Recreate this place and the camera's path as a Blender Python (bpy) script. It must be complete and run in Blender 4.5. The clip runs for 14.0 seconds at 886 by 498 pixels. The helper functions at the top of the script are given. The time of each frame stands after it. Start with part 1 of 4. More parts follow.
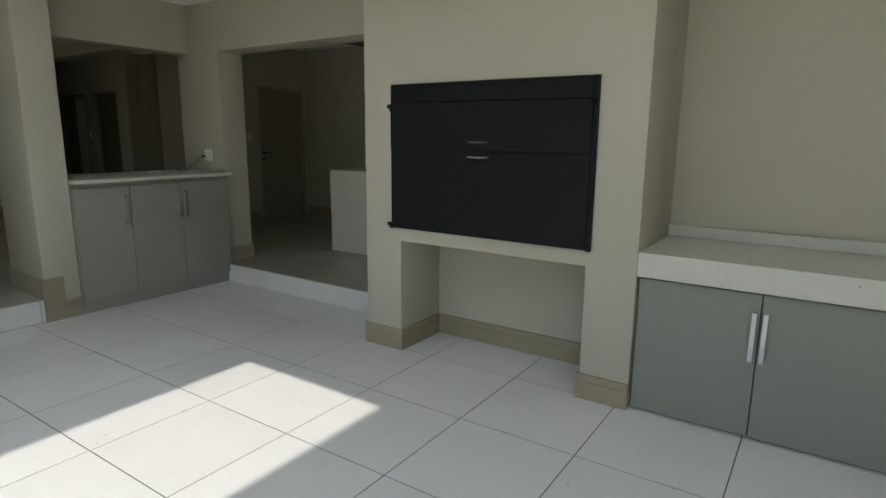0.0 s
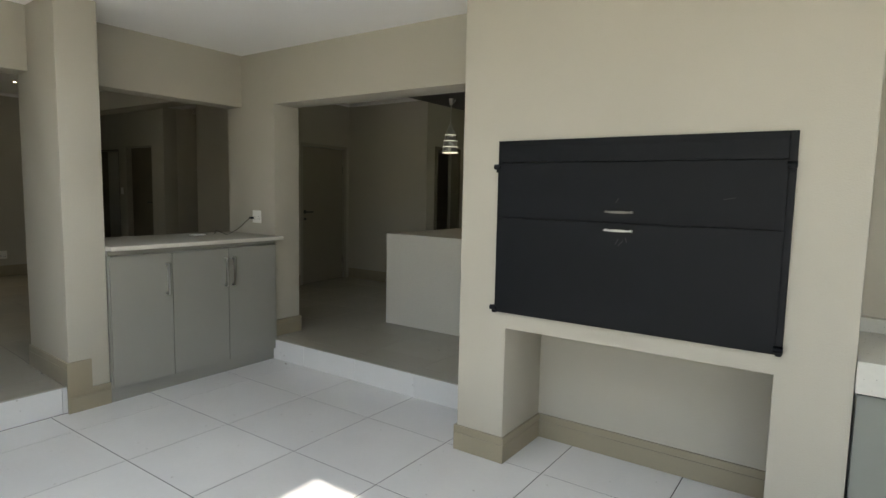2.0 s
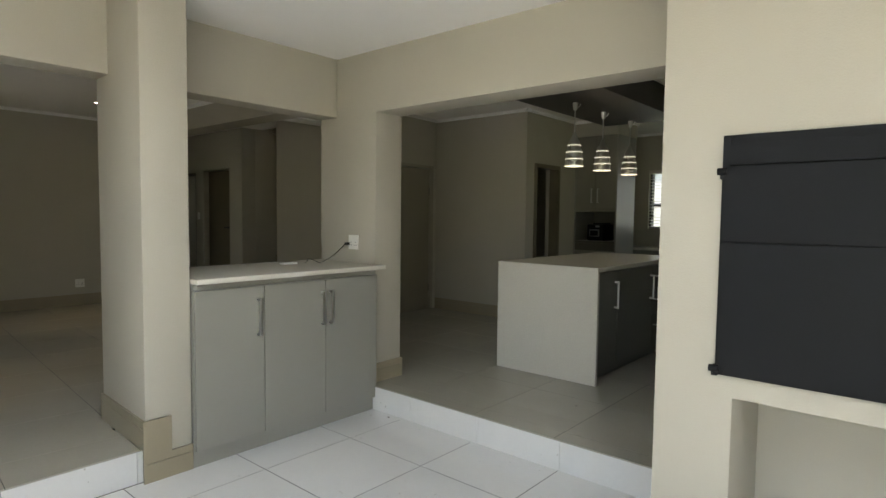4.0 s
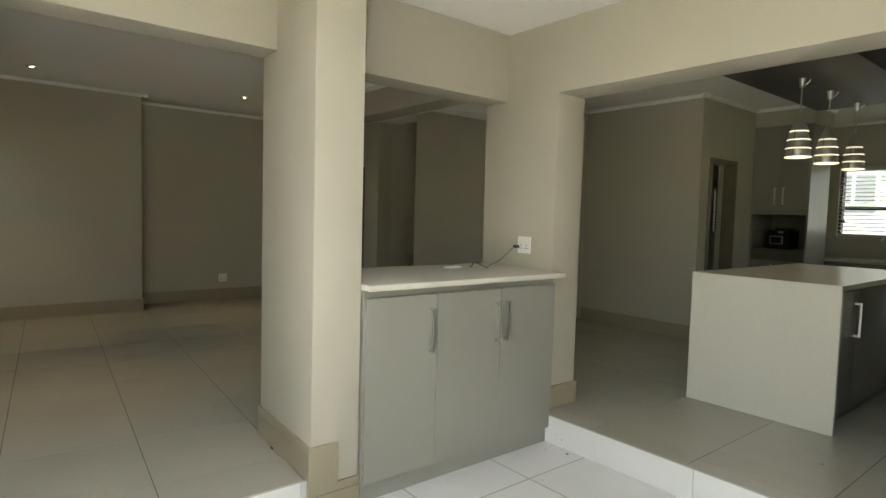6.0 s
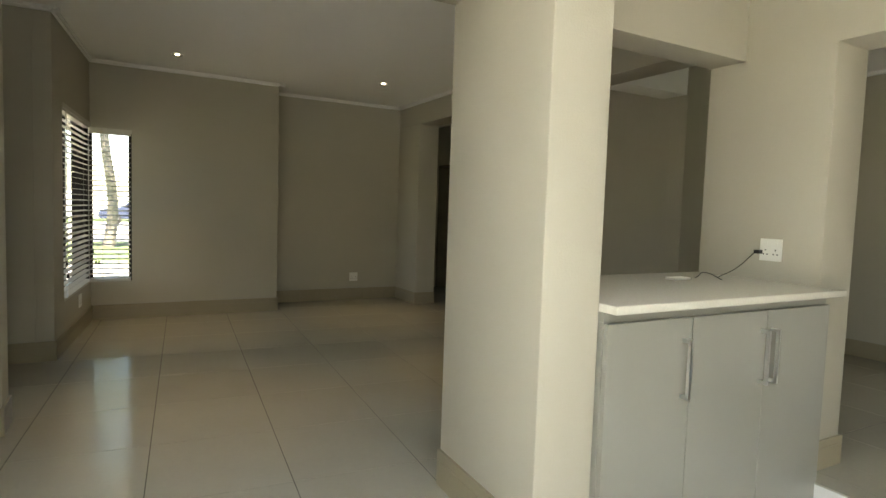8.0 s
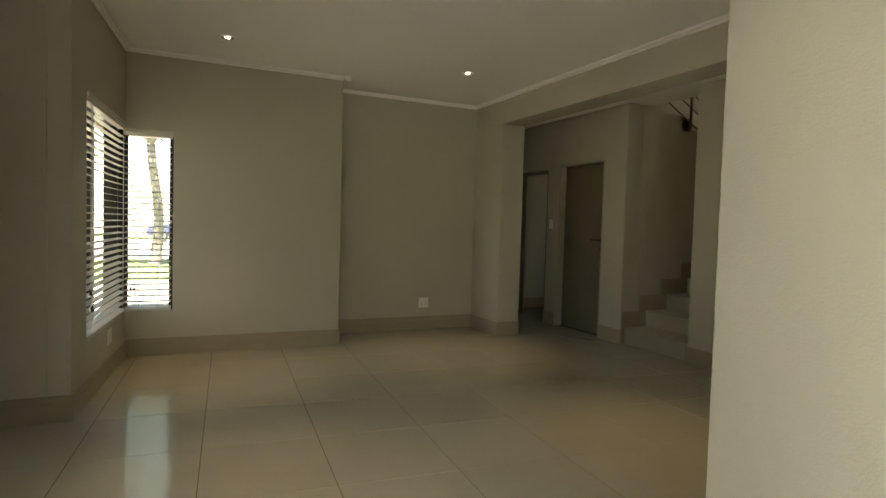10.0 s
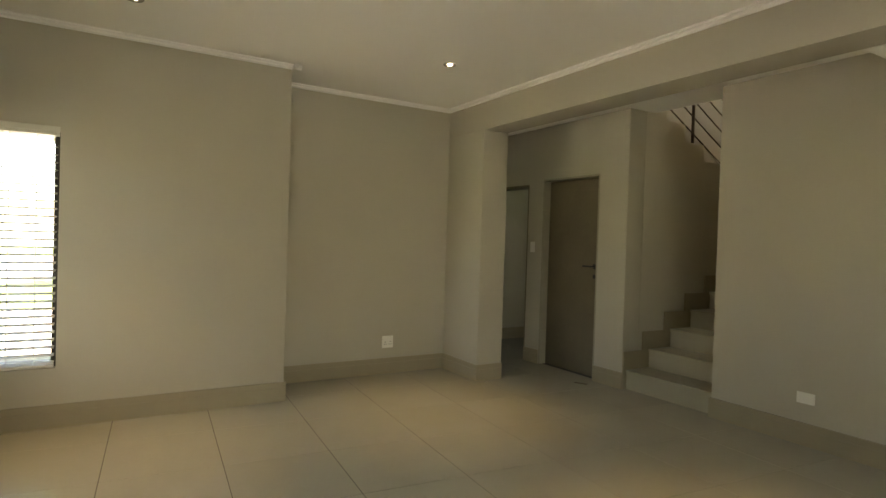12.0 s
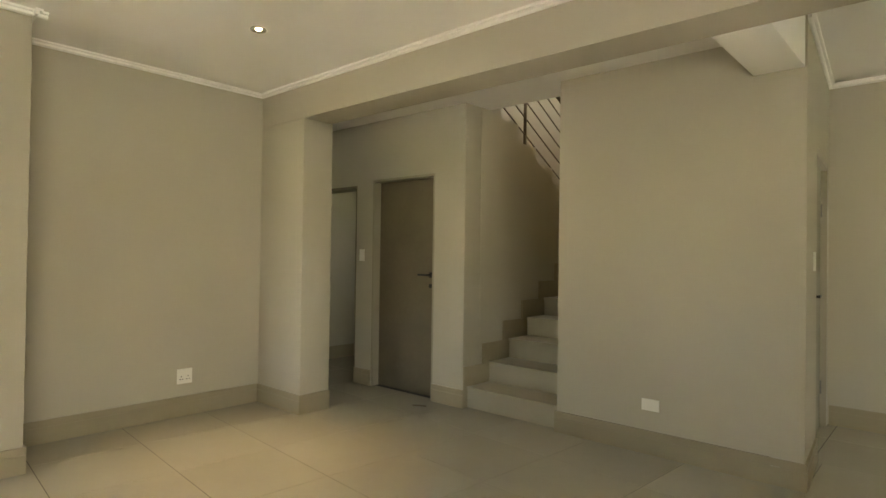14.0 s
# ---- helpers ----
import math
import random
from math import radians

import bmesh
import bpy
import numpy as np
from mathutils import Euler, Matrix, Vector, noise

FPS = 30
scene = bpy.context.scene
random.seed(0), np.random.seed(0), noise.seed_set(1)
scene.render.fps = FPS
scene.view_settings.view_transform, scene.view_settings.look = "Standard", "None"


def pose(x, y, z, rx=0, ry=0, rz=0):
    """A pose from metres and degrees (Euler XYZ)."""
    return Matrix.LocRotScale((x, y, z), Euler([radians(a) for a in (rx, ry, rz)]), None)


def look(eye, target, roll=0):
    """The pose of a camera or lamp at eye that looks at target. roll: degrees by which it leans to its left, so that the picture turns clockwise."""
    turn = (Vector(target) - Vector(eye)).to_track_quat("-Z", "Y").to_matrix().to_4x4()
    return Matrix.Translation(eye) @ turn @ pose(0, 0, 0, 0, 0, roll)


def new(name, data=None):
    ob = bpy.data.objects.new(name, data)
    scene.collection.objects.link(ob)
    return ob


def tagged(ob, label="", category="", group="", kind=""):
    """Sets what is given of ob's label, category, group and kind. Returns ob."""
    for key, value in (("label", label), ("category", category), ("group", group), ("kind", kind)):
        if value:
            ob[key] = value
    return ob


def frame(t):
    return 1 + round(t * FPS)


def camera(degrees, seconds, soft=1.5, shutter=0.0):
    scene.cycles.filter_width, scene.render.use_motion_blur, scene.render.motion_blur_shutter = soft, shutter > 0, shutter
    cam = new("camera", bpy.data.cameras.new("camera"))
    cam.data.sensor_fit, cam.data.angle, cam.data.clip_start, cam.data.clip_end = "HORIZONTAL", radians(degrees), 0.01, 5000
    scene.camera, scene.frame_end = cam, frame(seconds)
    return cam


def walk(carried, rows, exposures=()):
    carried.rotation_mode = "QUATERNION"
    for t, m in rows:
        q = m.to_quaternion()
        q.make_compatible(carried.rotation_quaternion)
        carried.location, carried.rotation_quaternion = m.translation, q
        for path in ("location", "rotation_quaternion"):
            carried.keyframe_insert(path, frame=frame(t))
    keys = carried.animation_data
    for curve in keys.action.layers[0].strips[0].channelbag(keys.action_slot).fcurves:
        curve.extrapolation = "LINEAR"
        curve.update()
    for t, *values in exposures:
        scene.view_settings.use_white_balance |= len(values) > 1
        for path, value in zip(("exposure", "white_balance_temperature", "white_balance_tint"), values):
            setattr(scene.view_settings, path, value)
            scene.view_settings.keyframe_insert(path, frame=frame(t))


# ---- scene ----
cam = camera(75.3, 14.0)
PATH = [
    (0, (-0.51, -0.108, 1.483), (-1.597, 1.525, 1.095), 0.6),
    (0.5, (-0.722, -0.019, 1.511), (-1.817, 1.614, 1.146), 0.6),
    (1, (-0.932, 0.043, 1.525), (-2.047, 1.672, 1.202), 0.8),
    (1.5, (-1.167, 0.086, 1.548), (-2.297, 1.716, 1.291), 1.0),
    (2, (-1.381, 0.161, 1.524), (-2.521, 1.792, 1.326), 1.2),
    (2.5, (-1.63, 0.279, 1.528), (-2.791, 1.898, 1.357), 1.2),
    (4.8, (-2.591, 0.556, 1.462), (-4.002, 1.968, 1.354), 1.2),
    (5, (-2.652, 0.564, 1.469), (-4.097, 1.943, 1.353), 1.4),
    (5.5, (-2.889, 0.575, 1.466), (-4.396, 1.885, 1.35), 1.5),
    (6, (-3.117, 0.589, 1.453), (-4.667, 1.848, 1.334), 1.6),
    (6.5, (-3.348, 0.617, 1.449), (-4.946, 1.813, 1.323), 1.6),
    (7, (-3.558, 0.616, 1.437), (-5.212, 1.733, 1.307), 1.6),
    (7.5, (-3.801, 0.585, 1.423), (-5.505, 1.625, 1.293), 1.7),
    (8, (-4.069, 0.591, 1.409), (-5.814, 1.56, 1.275), 1.9),
    (8.5, (-4.369, 0.581, 1.413), (-6.143, 1.495, 1.275), 1.9),
    (10.8, (-5.799, 0.728, 1.372), (-7.611, 1.572, 1.304), 1.7),
    (11, (-5.913, 0.746, 1.409), (-7.717, 1.606, 1.349), 1.8),
    (11.5, (-6.158, 0.806, 1.474), (-7.929, 1.735, 1.419), 1.8),
    (12, (-6.4, 0.879, 1.468), (-8.114, 1.908, 1.439), 1.8),
    (12.5, (-6.59, 0.948, 1.466), (-8.233, 2.089, 1.452), 1.6),
    (13, (-6.736, 1.018, 1.452), (-8.266, 2.306, 1.454), 1.3),
    (13.5, (-6.847, 1.168, 1.441), (-8.284, 2.559, 1.455), 1.1),
    (14, (-6.957, 1.285, 1.433), (-8.287, 2.778, 1.457), 0.8),
]
walk(cam, [(t, look(eye, target, roll)) for t, eye, target, roll in PATH],
     exposures=[(0.0, 1.32, 6900, 10), (1.5, 1.84, 7000, 12), (2.7, 2.34, 7000, 15), (5.0, 2.66, 7350, 12), (7.5, 3.22, 7800, 10),
                (8.7, 3.2, 7900, 10), (11.0, 3.74, 8700, 11), (12.5, 4.31, 8750, 11), (14.0, 4.78, 8700, 12)])


# ---- world, sun and large lights ----
SUN_ELEV, SUN_AZ = 68.0, 20.0   # degrees up, and south of east
world = bpy.data.worlds.new("sky_world")
scene.world = world
world.use_nodes = True
wn = world.node_tree.nodes
wl = world.node_tree.links
sky = wn.new("ShaderNodeTexSky")
sky.sky_type = "NISHITA"
sky.sun_disc = False
sky.sun_elevation = radians(SUN_ELEV)
sky.sun_rotation = radians(90 + SUN_AZ)
wl.new(sky.outputs[0], wn["Background"].inputs[0])
wn["Background"].inputs[1].default_value = 0.08

sun_data = bpy.data.lights.new("sun", "SUN")
sun_data.energy, sun_data.angle, sun_data.color = 5.0, radians(1.0), (1.0, 0.97, 0.91)
sun = new("sun", sun_data)
sun.matrix_world = look((20 * math.cos(radians(SUN_AZ)), -20 * math.sin(radians(SUN_AZ)), 20 * math.tan(radians(SUN_ELEV))), (0, 0, 0))


# ---- materials ----
def mat(name, color, rough=0.5, metal=0.0, var=0.06, scale=3.0, grain=60.0, bump=0.02, spec=0.5, emit=None, rough_var=0.05, tint=None, random_amount=0.0):
    m = bpy.data.materials.new(name)
    m.use_nodes = True
    n, l = m.node_tree.nodes, m.node_tree.links
    b = n["Principled BSDF"]
    b.inputs["Metallic"].default_value = metal
    b.inputs["Specular IOR Level"].default_value = spec
    co = n.new("ShaderNodeNewGeometry")
    big = n.new("ShaderNodeTexNoise")
    big.inputs["Scale"].default_value, big.inputs["Detail"].default_value = scale, 5
    fine = n.new("ShaderNodeTexNoise")
    fine.inputs["Scale"].default_value, fine.inputs["Detail"].default_value = grain, 3
    l.new(co.outputs["Position"], big.inputs["Vector"])
    l.new(co.outputs["Position"], fine.inputs["Vector"])
    mixf = n.new("ShaderNodeMath")
    mixf.operation = "MULTIPLY_ADD"
    l.new(fine.outputs[0], mixf.inputs[0])
    mixf.inputs[1].default_value = 0.35
    l.new(big.outputs[0], mixf.inputs[2])
    ramp = n.new("ShaderNodeValToRGB")
    c = color
    d = tint or color
    ramp.color_ramp.elements[0].position, ramp.color_ramp.elements[1].position = 0.3, 1.05
    ramp.color_ramp.elements[0].color = (*[max(0, v * (1 - var)) for v in d], 1)
    ramp.color_ramp.elements[1].color = (*[min(1, v * (1 + var)) for v in c], 1)
    l.new(mixf.outputs[0], ramp.inputs[0])
    last = ramp.outputs[0]
    if random_amount:
        info = n.new("ShaderNodeObjectInfo")
        mr = n.new("ShaderNodeMapRange")
        mr.inputs["To Min"].default_value, mr.inputs["To Max"].default_value = 1 - random_amount, 1 + random_amount
        l.new(info.outputs["Random"], mr.inputs[0])
        hsv = n.new("ShaderNodeHueSaturation")
        l.new(mr.outputs[0], hsv.inputs["Value"])
        l.new(last, hsv.inputs["Color"])
        last = hsv.outputs[0]
    l.new(last, b.inputs["Base Color"])
    rr = n.new("ShaderNodeMapRange")
    rr.inputs["To Min"].default_value, rr.inputs["To Max"].default_value = max(0.02, rough - rough_var), min(1, rough + rough_var)
    l.new(big.outputs[0], rr.inputs[0])
    l.new(rr.outputs[0], b.inputs["Roughness"])
    if bump:
        bp = n.new("ShaderNodeBump")
        bp.inputs["Strength"].default_value, bp.inputs["Distance"].default_value = bump, 0.01
        l.new(fine.outputs[0], bp.inputs["Height"])
        l.new(bp.outputs[0], b.inputs["Normal"])
    if emit:
        b.inputs["Emission Color"].default_value = (*emit[:3], 1)
        b.inputs["Emission Strength"].default_value = emit[3]
    return m


def glass_mat(name):
    m = bpy.data.materials.new(name)
    m.use_nodes = True
    b = m.node_tree.nodes["Principled BSDF"]
    b.inputs["Base Color"].default_value = (1, 1, 1, 1)
    b.inputs["Transmission Weight"].default_value = 1
    b.inputs["Roughness"].default_value = 0.0
    b.inputs["IOR"].default_value = 1.02
    return m


M_WALL = mat("wall_paint", (0.46, 0.43, 0.354), 0.75, var=0.045, scale=1.3, grain=160, bump=0.14, spec=0.25)
M_CEIL = mat("ceiling_paint", (0.86, 0.85, 0.81), 0.85, var=0.015, scale=0.7, grain=150, bump=0.03, spec=0.2)
M_CORN = mat("cornice_paint", (0.85, 0.845, 0.82), 0.6, var=0.02, bump=0.01)
M_TILE = mat("porcelain_tile", (0.40, 0.375, 0.315), 0.15, spec=1.0, var=0.06, scale=2.2, grain=45, bump=0.002, rough_var=0.0, random_amount=0.025)
M_PTILE = mat("patio_porcelain_tile", (0.70, 0.69, 0.665), 0.2, var=0.05, scale=2.0, grain=45, bump=0.003, rough_var=0.0, random_amount=0.02)
M_GROUT = mat("dark_grout", (0.045, 0.042, 0.038), 0.9, var=0.2, scale=8, bump=0.1)
M_SKIRT = mat("taupe_skirting_tile", (0.311, 0.268, 0.184), 0.42, var=0.05, scale=5, grain=80, bump=0.02)
M_CAB = mat("grey_cabinet_laminate", (0.29, 0.283, 0.247), 0.3, var=0.02, scale=2, grain=120, bump=0.004)
M_CABG = mat("sage_grey_cabinet_laminate", (0.228, 0.236, 0.205), 0.42, var=0.03, scale=2, grain=120, bump=0.006)
M_QUARTZ = mat("white_speckled_quartz", (0.63, 0.605, 0.53), 0.25, var=0.06, scale=90, grain=260, bump=0.004)
M_TERR = mat("white_cast_stone", (0.57, 0.555, 0.49), 0.55, var=0.05, scale=40, grain=200, bump=0.05)
def specks(m, scale, limit, color):
    """Scatter small dark pits over a material."""
    n, l = m.node_tree.nodes, m.node_tree.links
    b = n["Principled BSDF"]
    under = b.inputs["Base Color"].links[0].from_socket
    geo, tex, cut, mix = n.new("ShaderNodeNewGeometry"), n.new("ShaderNodeTexNoise"), n.new("ShaderNodeMath"), n.new("ShaderNodeMix")
    tex.inputs["Scale"].default_value, tex.inputs["Detail"].default_value = scale, 1
    cut.operation, cut.inputs[1].default_value = "GREATER_THAN", limit
    mix.data_type = "RGBA"
    mix.inputs["B"].default_value = (*color, 1)
    l.new(geo.outputs["Position"], tex.inputs["Vector"])
    l.new(tex.outputs[0], cut.inputs[0])
    l.new(cut.outputs[0], mix.inputs["Factor"])
    l.new(under, mix.inputs["A"])
    l.new(mix.outputs["Result"], b.inputs["Base Color"])


specks(M_TERR, 75, 0.74, (0.22, 0.21, 0.18))
specks(M_PTILE, 28, 0.79, (0.50, 0.48, 0.44))
M_BLACK = mat("black_painted_steel", (0.005, 0.006, 0.0075), 0.55, spec=0.2, var=0.15, scale=4, grain=140, bump=0.015)
M_SCUFF = mat("grey_scuff", (0.035, 0.035, 0.036), 0.7, var=0.2, scale=60, bump=0)
M_STEEL = mat("brushed_steel", (0.62, 0.62, 0.6), 0.3, metal=1.0, var=0.05, scale=20, bump=0.01)
M_SATIN = mat("satin_nickel", (0.5, 0.5, 0.45), 0.45, metal=0.75, var=0.06, scale=15, bump=0.0)
M_DSTEEL = mat("dark_satin_steel", (0.22, 0.21, 0.19), 0.35, metal=1.0, var=0.1, bump=0.0)
M_DOOR = mat("dark_stained_door_wood", (0.15, 0.125, 0.085), 0.45, var=0.2, scale=3, grain=30, bump=0.03)
M_FRAME = mat("taupe_door_frame_paint", (0.34, 0.31, 0.245), 0.45, var=0.04, bump=0.01)
M_DOORP = mat("taupe_painted_door", (0.27, 0.245, 0.185), 0.5, var=0.06, scale=2, grain=50, bump=0.01)
M_ALU = mat("dark_bronze_aluminium", (0.035, 0.032, 0.03), 0.4, metal=0.4, var=0.1, bump=0.005)
M_BLIND = mat("cream_blind_slat", (0.58, 0.56, 0.5), 0.5, var=0.03, bump=0.01)
M_PLASTIC = mat("white_plastic", (0.8, 0.79, 0.74), 0.35, var=0.02, bump=0.0)
M_DARKPL = mat("black_plastic", (0.02, 0.02, 0.02), 0.4, var=0.1, bump=0.0)
M_PANEL = mat("dark_brown_ceiling_panel", (0.045, 0.04, 0.035), 0.5, var=0.1, scale=3, grain=40, bump=0.02)
M_KDARK = mat("charcoal_cabinet_laminate", (0.11, 0.102, 0.083), 0.35, var=0.05, bump=0.005)
# Darker copy of M_CAB, with the shade on the tall unit's front in its colour.
M_CAB_SHADED = mat("shaded_grey_laminate", (0.25, 0.243, 0.203), 0.4, var=0.03, bump=0.004)
M_BACK = mat("beige_backsplash", (0.40, 0.375, 0.32), 0.4, var=0.03, bump=0.01)
M_STAIR = mat("stair_tile", (0.36, 0.325, 0.25), 0.35, var=0.04, scale=3, bump=0.01)
M_TRAIL = mat("dark_metal_rail", (0.14, 0.11, 0.075), 0.4, metal=0.6, var=0.1, bump=0.0)
M_GLASS = glass_mat("clear_glass")
# Bronze tint is added to warm the daylight in the stairwell.
M_WARMING_GLASS = bpy.data.materials.new("light_warming_glass")
M_WARMING_GLASS.use_nodes = True
bronze = M_WARMING_GLASS.node_tree.nodes.new("ShaderNodeBsdfTransparent")
bronze.inputs[0].default_value = (0.98, 0.88, 0.74, 1)
M_WARMING_GLASS.node_tree.links.new(bronze.outputs[0], M_WARMING_GLASS.node_tree.nodes["Material Output"].inputs["Surface"])
M_LED = mat("warm_lamp_lens", (0.9, 0.85, 0.7), 0.4, emit=(1.0, 0.86, 0.6, 8.0), bump=0)
M_GLOW = mat("frosted_pendant_glass", (0.9, 0.88, 0.78), 0.4, emit=(1.0, 0.98, 0.80, 0.11), bump=0)
M_GRASS = mat("lawn_grass", (0.10, 0.14, 0.05), 0.9, var=0.3, scale=6, grain=90, bump=0.3)
M_PAVE = mat("pale_paving", (0.60, 0.58, 0.545), 0.8, var=0.1, scale=2, grain=40, bump=0.1)
M_YARD = mat("grey_yard_paving", (0.36, 0.35, 0.325), 0.8, var=0.1, scale=2, grain=40, bump=0.1)
M_DRIVE = mat("grey_concrete_driveway", (0.27, 0.265, 0.26), 0.85, var=0.12, scale=2, grain=40, bump=0.1)
M_BARK = mat("grey_bark", (0.17, 0.15, 0.125), 0.9, var=0.3, scale=8, grain=40, bump=0.5)
M_LEAF = mat("green_leaves", (0.07, 0.11, 0.03), 0.6, var=0.4, scale=3, bump=0.0)
M_RENDER = mat("white_render", (0.60, 0.60, 0.59), 0.8, var=0.04, scale=1, bump=0.05)
M_ROOF = mat("grey_roof", (0.16, 0.16, 0.165), 0.7, var=0.1, bump=0.05)
M_CAR = mat("blue_car_paint", (0.07, 0.09, 0.15), 0.25, metal=0.5, var=0.03, bump=0)
M_CARGL = mat("dark_car_glass", (0.02, 0.025, 0.03), 0.08, var=0.05, bump=0)
M_TYRE = mat("tyre_rubber", (0.02, 0.02, 0.02), 0.8, var=0.1, bump=0.02)
# Grey of the appliance trim; on house panes it paints in reflected sky.
M_SCREEN_SKYPANE = mat("appliance_screen_and_sky_pane", (0.25, 0.27, 0.28), 0.2, var=0.05, bump=0)


# ---- mesh helpers ----
def bm_box(x0, x1, y0, y1, z0, z1, bevel=0.0, bm=None, seg=2):
    own = bmesh.new()
    bmesh.ops.create_cube(own, size=1)
    bmesh.ops.scale(own, vec=(x1 - x0, y1 - y0, z1 - z0), verts=own.verts)
    bmesh.ops.translate(own, vec=((x0 + x1) / 2, (y0 + y1) / 2, (z0 + z1) / 2), verts=own.verts)
    if bevel:
        bmesh.ops.bevel(own, geom=own.edges[:], offset=bevel, segments=seg, profile=0.6, affect="EDGES")
    if bm is None:
        return own
    return merge(bm, own)


def merge(bm, other):
    me = bpy.data.meshes.new("tmp")
    other.to_mesh(me)
    other.free()
    bm.from_mesh(me)
    bpy.data.meshes.remove(me)
    return bm


def bm_cyl(p0, p1, r0, r1=None, seg=16, bm=None):
    own = bmesh.new()
    p0, p1 = Vector(p0), Vector(p1)
    d = p1 - p0
    bmesh.ops.create_cone(own, cap_ends=True, segments=seg, radius1=r0, radius2=r0 if r1 is None else r1, depth=d.length)
    bmesh.ops.transform(own, matrix=Matrix.Translation((p0 + p1) / 2) @ d.to_track_quat("Z", "Y").to_matrix().to_4x4(), verts=own.verts)
    return own if bm is None else merge(bm, own)


def bm_lathe(profile, seg=24, bm=None):
    """A closed ring body from (radius, z) pairs."""
    own = bmesh.new()
    rings = []
    for r, z in profile:
        rings.append([own.verts.new((r * math.cos(2 * math.pi * i / seg), r * math.sin(2 * math.pi * i / seg), z)) for i in range(seg)])
    for a, b in zip(rings, rings[1:]):
        for i in range(seg):
            own.faces.new((a[i], a[(i + 1) % seg], b[(i + 1) % seg], b[i]))
    bmesh.ops.recalc_face_normals(own, faces=own.faces[:])
    return own if bm is None else merge(bm, own)


def bm_prism(points, axis, a0, a1):
    """Extrude a polygon: points (u, v) in the plane across the axis 'x' or 'y'."""
    own = bmesh.new()
    def place(u, v, a):
        return (a, u, v) if axis == "x" else (u, a, v)
    lo = [own.verts.new(place(u, v, a0)) for u, v in points]
    hi = [own.verts.new(place(u, v, a1)) for u, v in points]
    own.faces.new(lo)
    own.faces.new(hi[::-1])
    k = len(points)
    for i in range(k):
        own.faces.new((lo[i], hi[i], hi[(i + 1) % k], lo[(i + 1) % k]))
    bmesh.ops.recalc_face_normals(own, faces=own.faces[:])
    return own


def mesh_of(name, bm, material, smooth=False):
    me = bpy.data.meshes.new(name)
    bm.to_mesh(me)
    bm.free()
    me.materials.append(material)
    if smooth:
        for p in me.polygons:
            p.use_smooth = True
        me.set_sharp_from_angle(angle=radians(35))
    return me


def part(name, bm, material, parent=None, label="", smooth=False):
    ob = new(name, mesh_of(name, bm, material, smooth))
    if parent is not None:
        ob.parent = parent
        ob.matrix_parent_inverse = parent.matrix_basis.inverted()
    if label:
        tagged(ob, label)
    return ob


def thing(name, at, label, category, group="", kind=""):
    ob = new(name)
    ob.empty_display_size = 0.1
    ob.matrix_basis = Matrix.Translation(at)
    return tagged(ob, label, category, group, kind)


def structure(name, boxes, material, label, category, bevel=0.0):
    bm = bmesh.new()
    for b in boxes:
        bm_box(*b, bevel=bevel, bm=bm)
    return tagged(part(name, bm, material, smooth=bevel > 0), label, category, kind="structure")


# ---- levels ----
L = 0.17            # floor of the house
P = -0.015          # floor of the patio
PC, LC, KC, HC = 2.732, 2.80, 2.81, 2.72   # ceilings: patio, lounge, kitchen, hall
WALL_LABEL = "smooth beige painted plaster wall"

# ---- walls ----
# patio side: breast with fire box, north wall, pass-through wall, column
bm = bmesh.new()
plan = [(-6.28, 1.838), (-5.56, 1.80), (-5.56, 2.06), (-6.28, 2.06)]
low, high = [bm.verts.new((x, y, P - 0.1)) for x, y in plan], [bm.verts.new((x, y, PC)) for x, y in plan]
bm.faces.new(low), bm.faces.new(high)
for k in range(4):
    bm.faces.new((low[k], low[(k + 1) % 4], high[(k + 1) % 4], high[k]))
bmesh.ops.recalc_face_normals(bm, faces=bm.faces[:])
bmesh.ops.bevel(bm, geom=bm.edges[:], offset=0.005, segments=3, profile=0.5, affect="EDGES")
tagged(part("wall_column", bm, M_WALL, smooth=True), "beige plastered column beside the step up to the lounge", "wall", kind="structure")
structure("wall_pass_low", [(-6.28, -6.065, 2.06, 3.54, P - 0.1, 1.05)], M_WALL, "low beige plaster wall under the pass-through", "wall", 0.006)
structure("wall_pass_head", [(-6.28, -6.065, 2.06, 3.54, 2.266, PC + 0.1)], M_WALL, "beige plaster wall above the pass-through", "wall", 0.006)


def wall_prism(name, points, axis, a0, a1, label, bevel=0.006, material=None):
    """A wall drawn as an outline across the axis, so that openings leave no seams."""
    bm = bm_prism(points, axis, a0, a1)
    if bevel:
        bmesh.ops.bevel(bm, geom=bm.edges[:], offset=bevel, segments=2, profile=0.6, affect="EDGES")
    return tagged(part(name, bm, material or M_WALL, smooth=True), label, "wall", kind="structure")


wall_prism("wall_lounge_opening", [(-1.7, P - 0.1), (-0.1, P - 0.1), (-0.1, 2.29), (1.845, 2.29), (1.845, PC + 0.1), (-1.7, PC + 0.1)], "x", -6.28, -6.065,
           "beige plaster wall with a wide opening to the lounge")
wall_prism("wall_kitchen_opening", [(-6.28, P - 0.1), (-5.603, P - 0.1), (-5.603, 2.268), (-3.19, 2.268), (-3.19, 2.82), (-6.28, 2.82)], "y", 3.54, 3.82,
           "beige plaster wall with a wide opening to the kitchen")
wall_prism("wall_chimney_breast", [(-3.205, P - 0.1), (-2.897, P - 0.1), (-2.897, 0.77), (-1.587, 0.77), (-1.587, P - 0.1), (-1.303, P - 0.1), (-1.303, 2.75), (-3.205, 2.75)], "y", 2.955, 3.44,
           "beige plaster chimney breast with an open niche below the fire box")
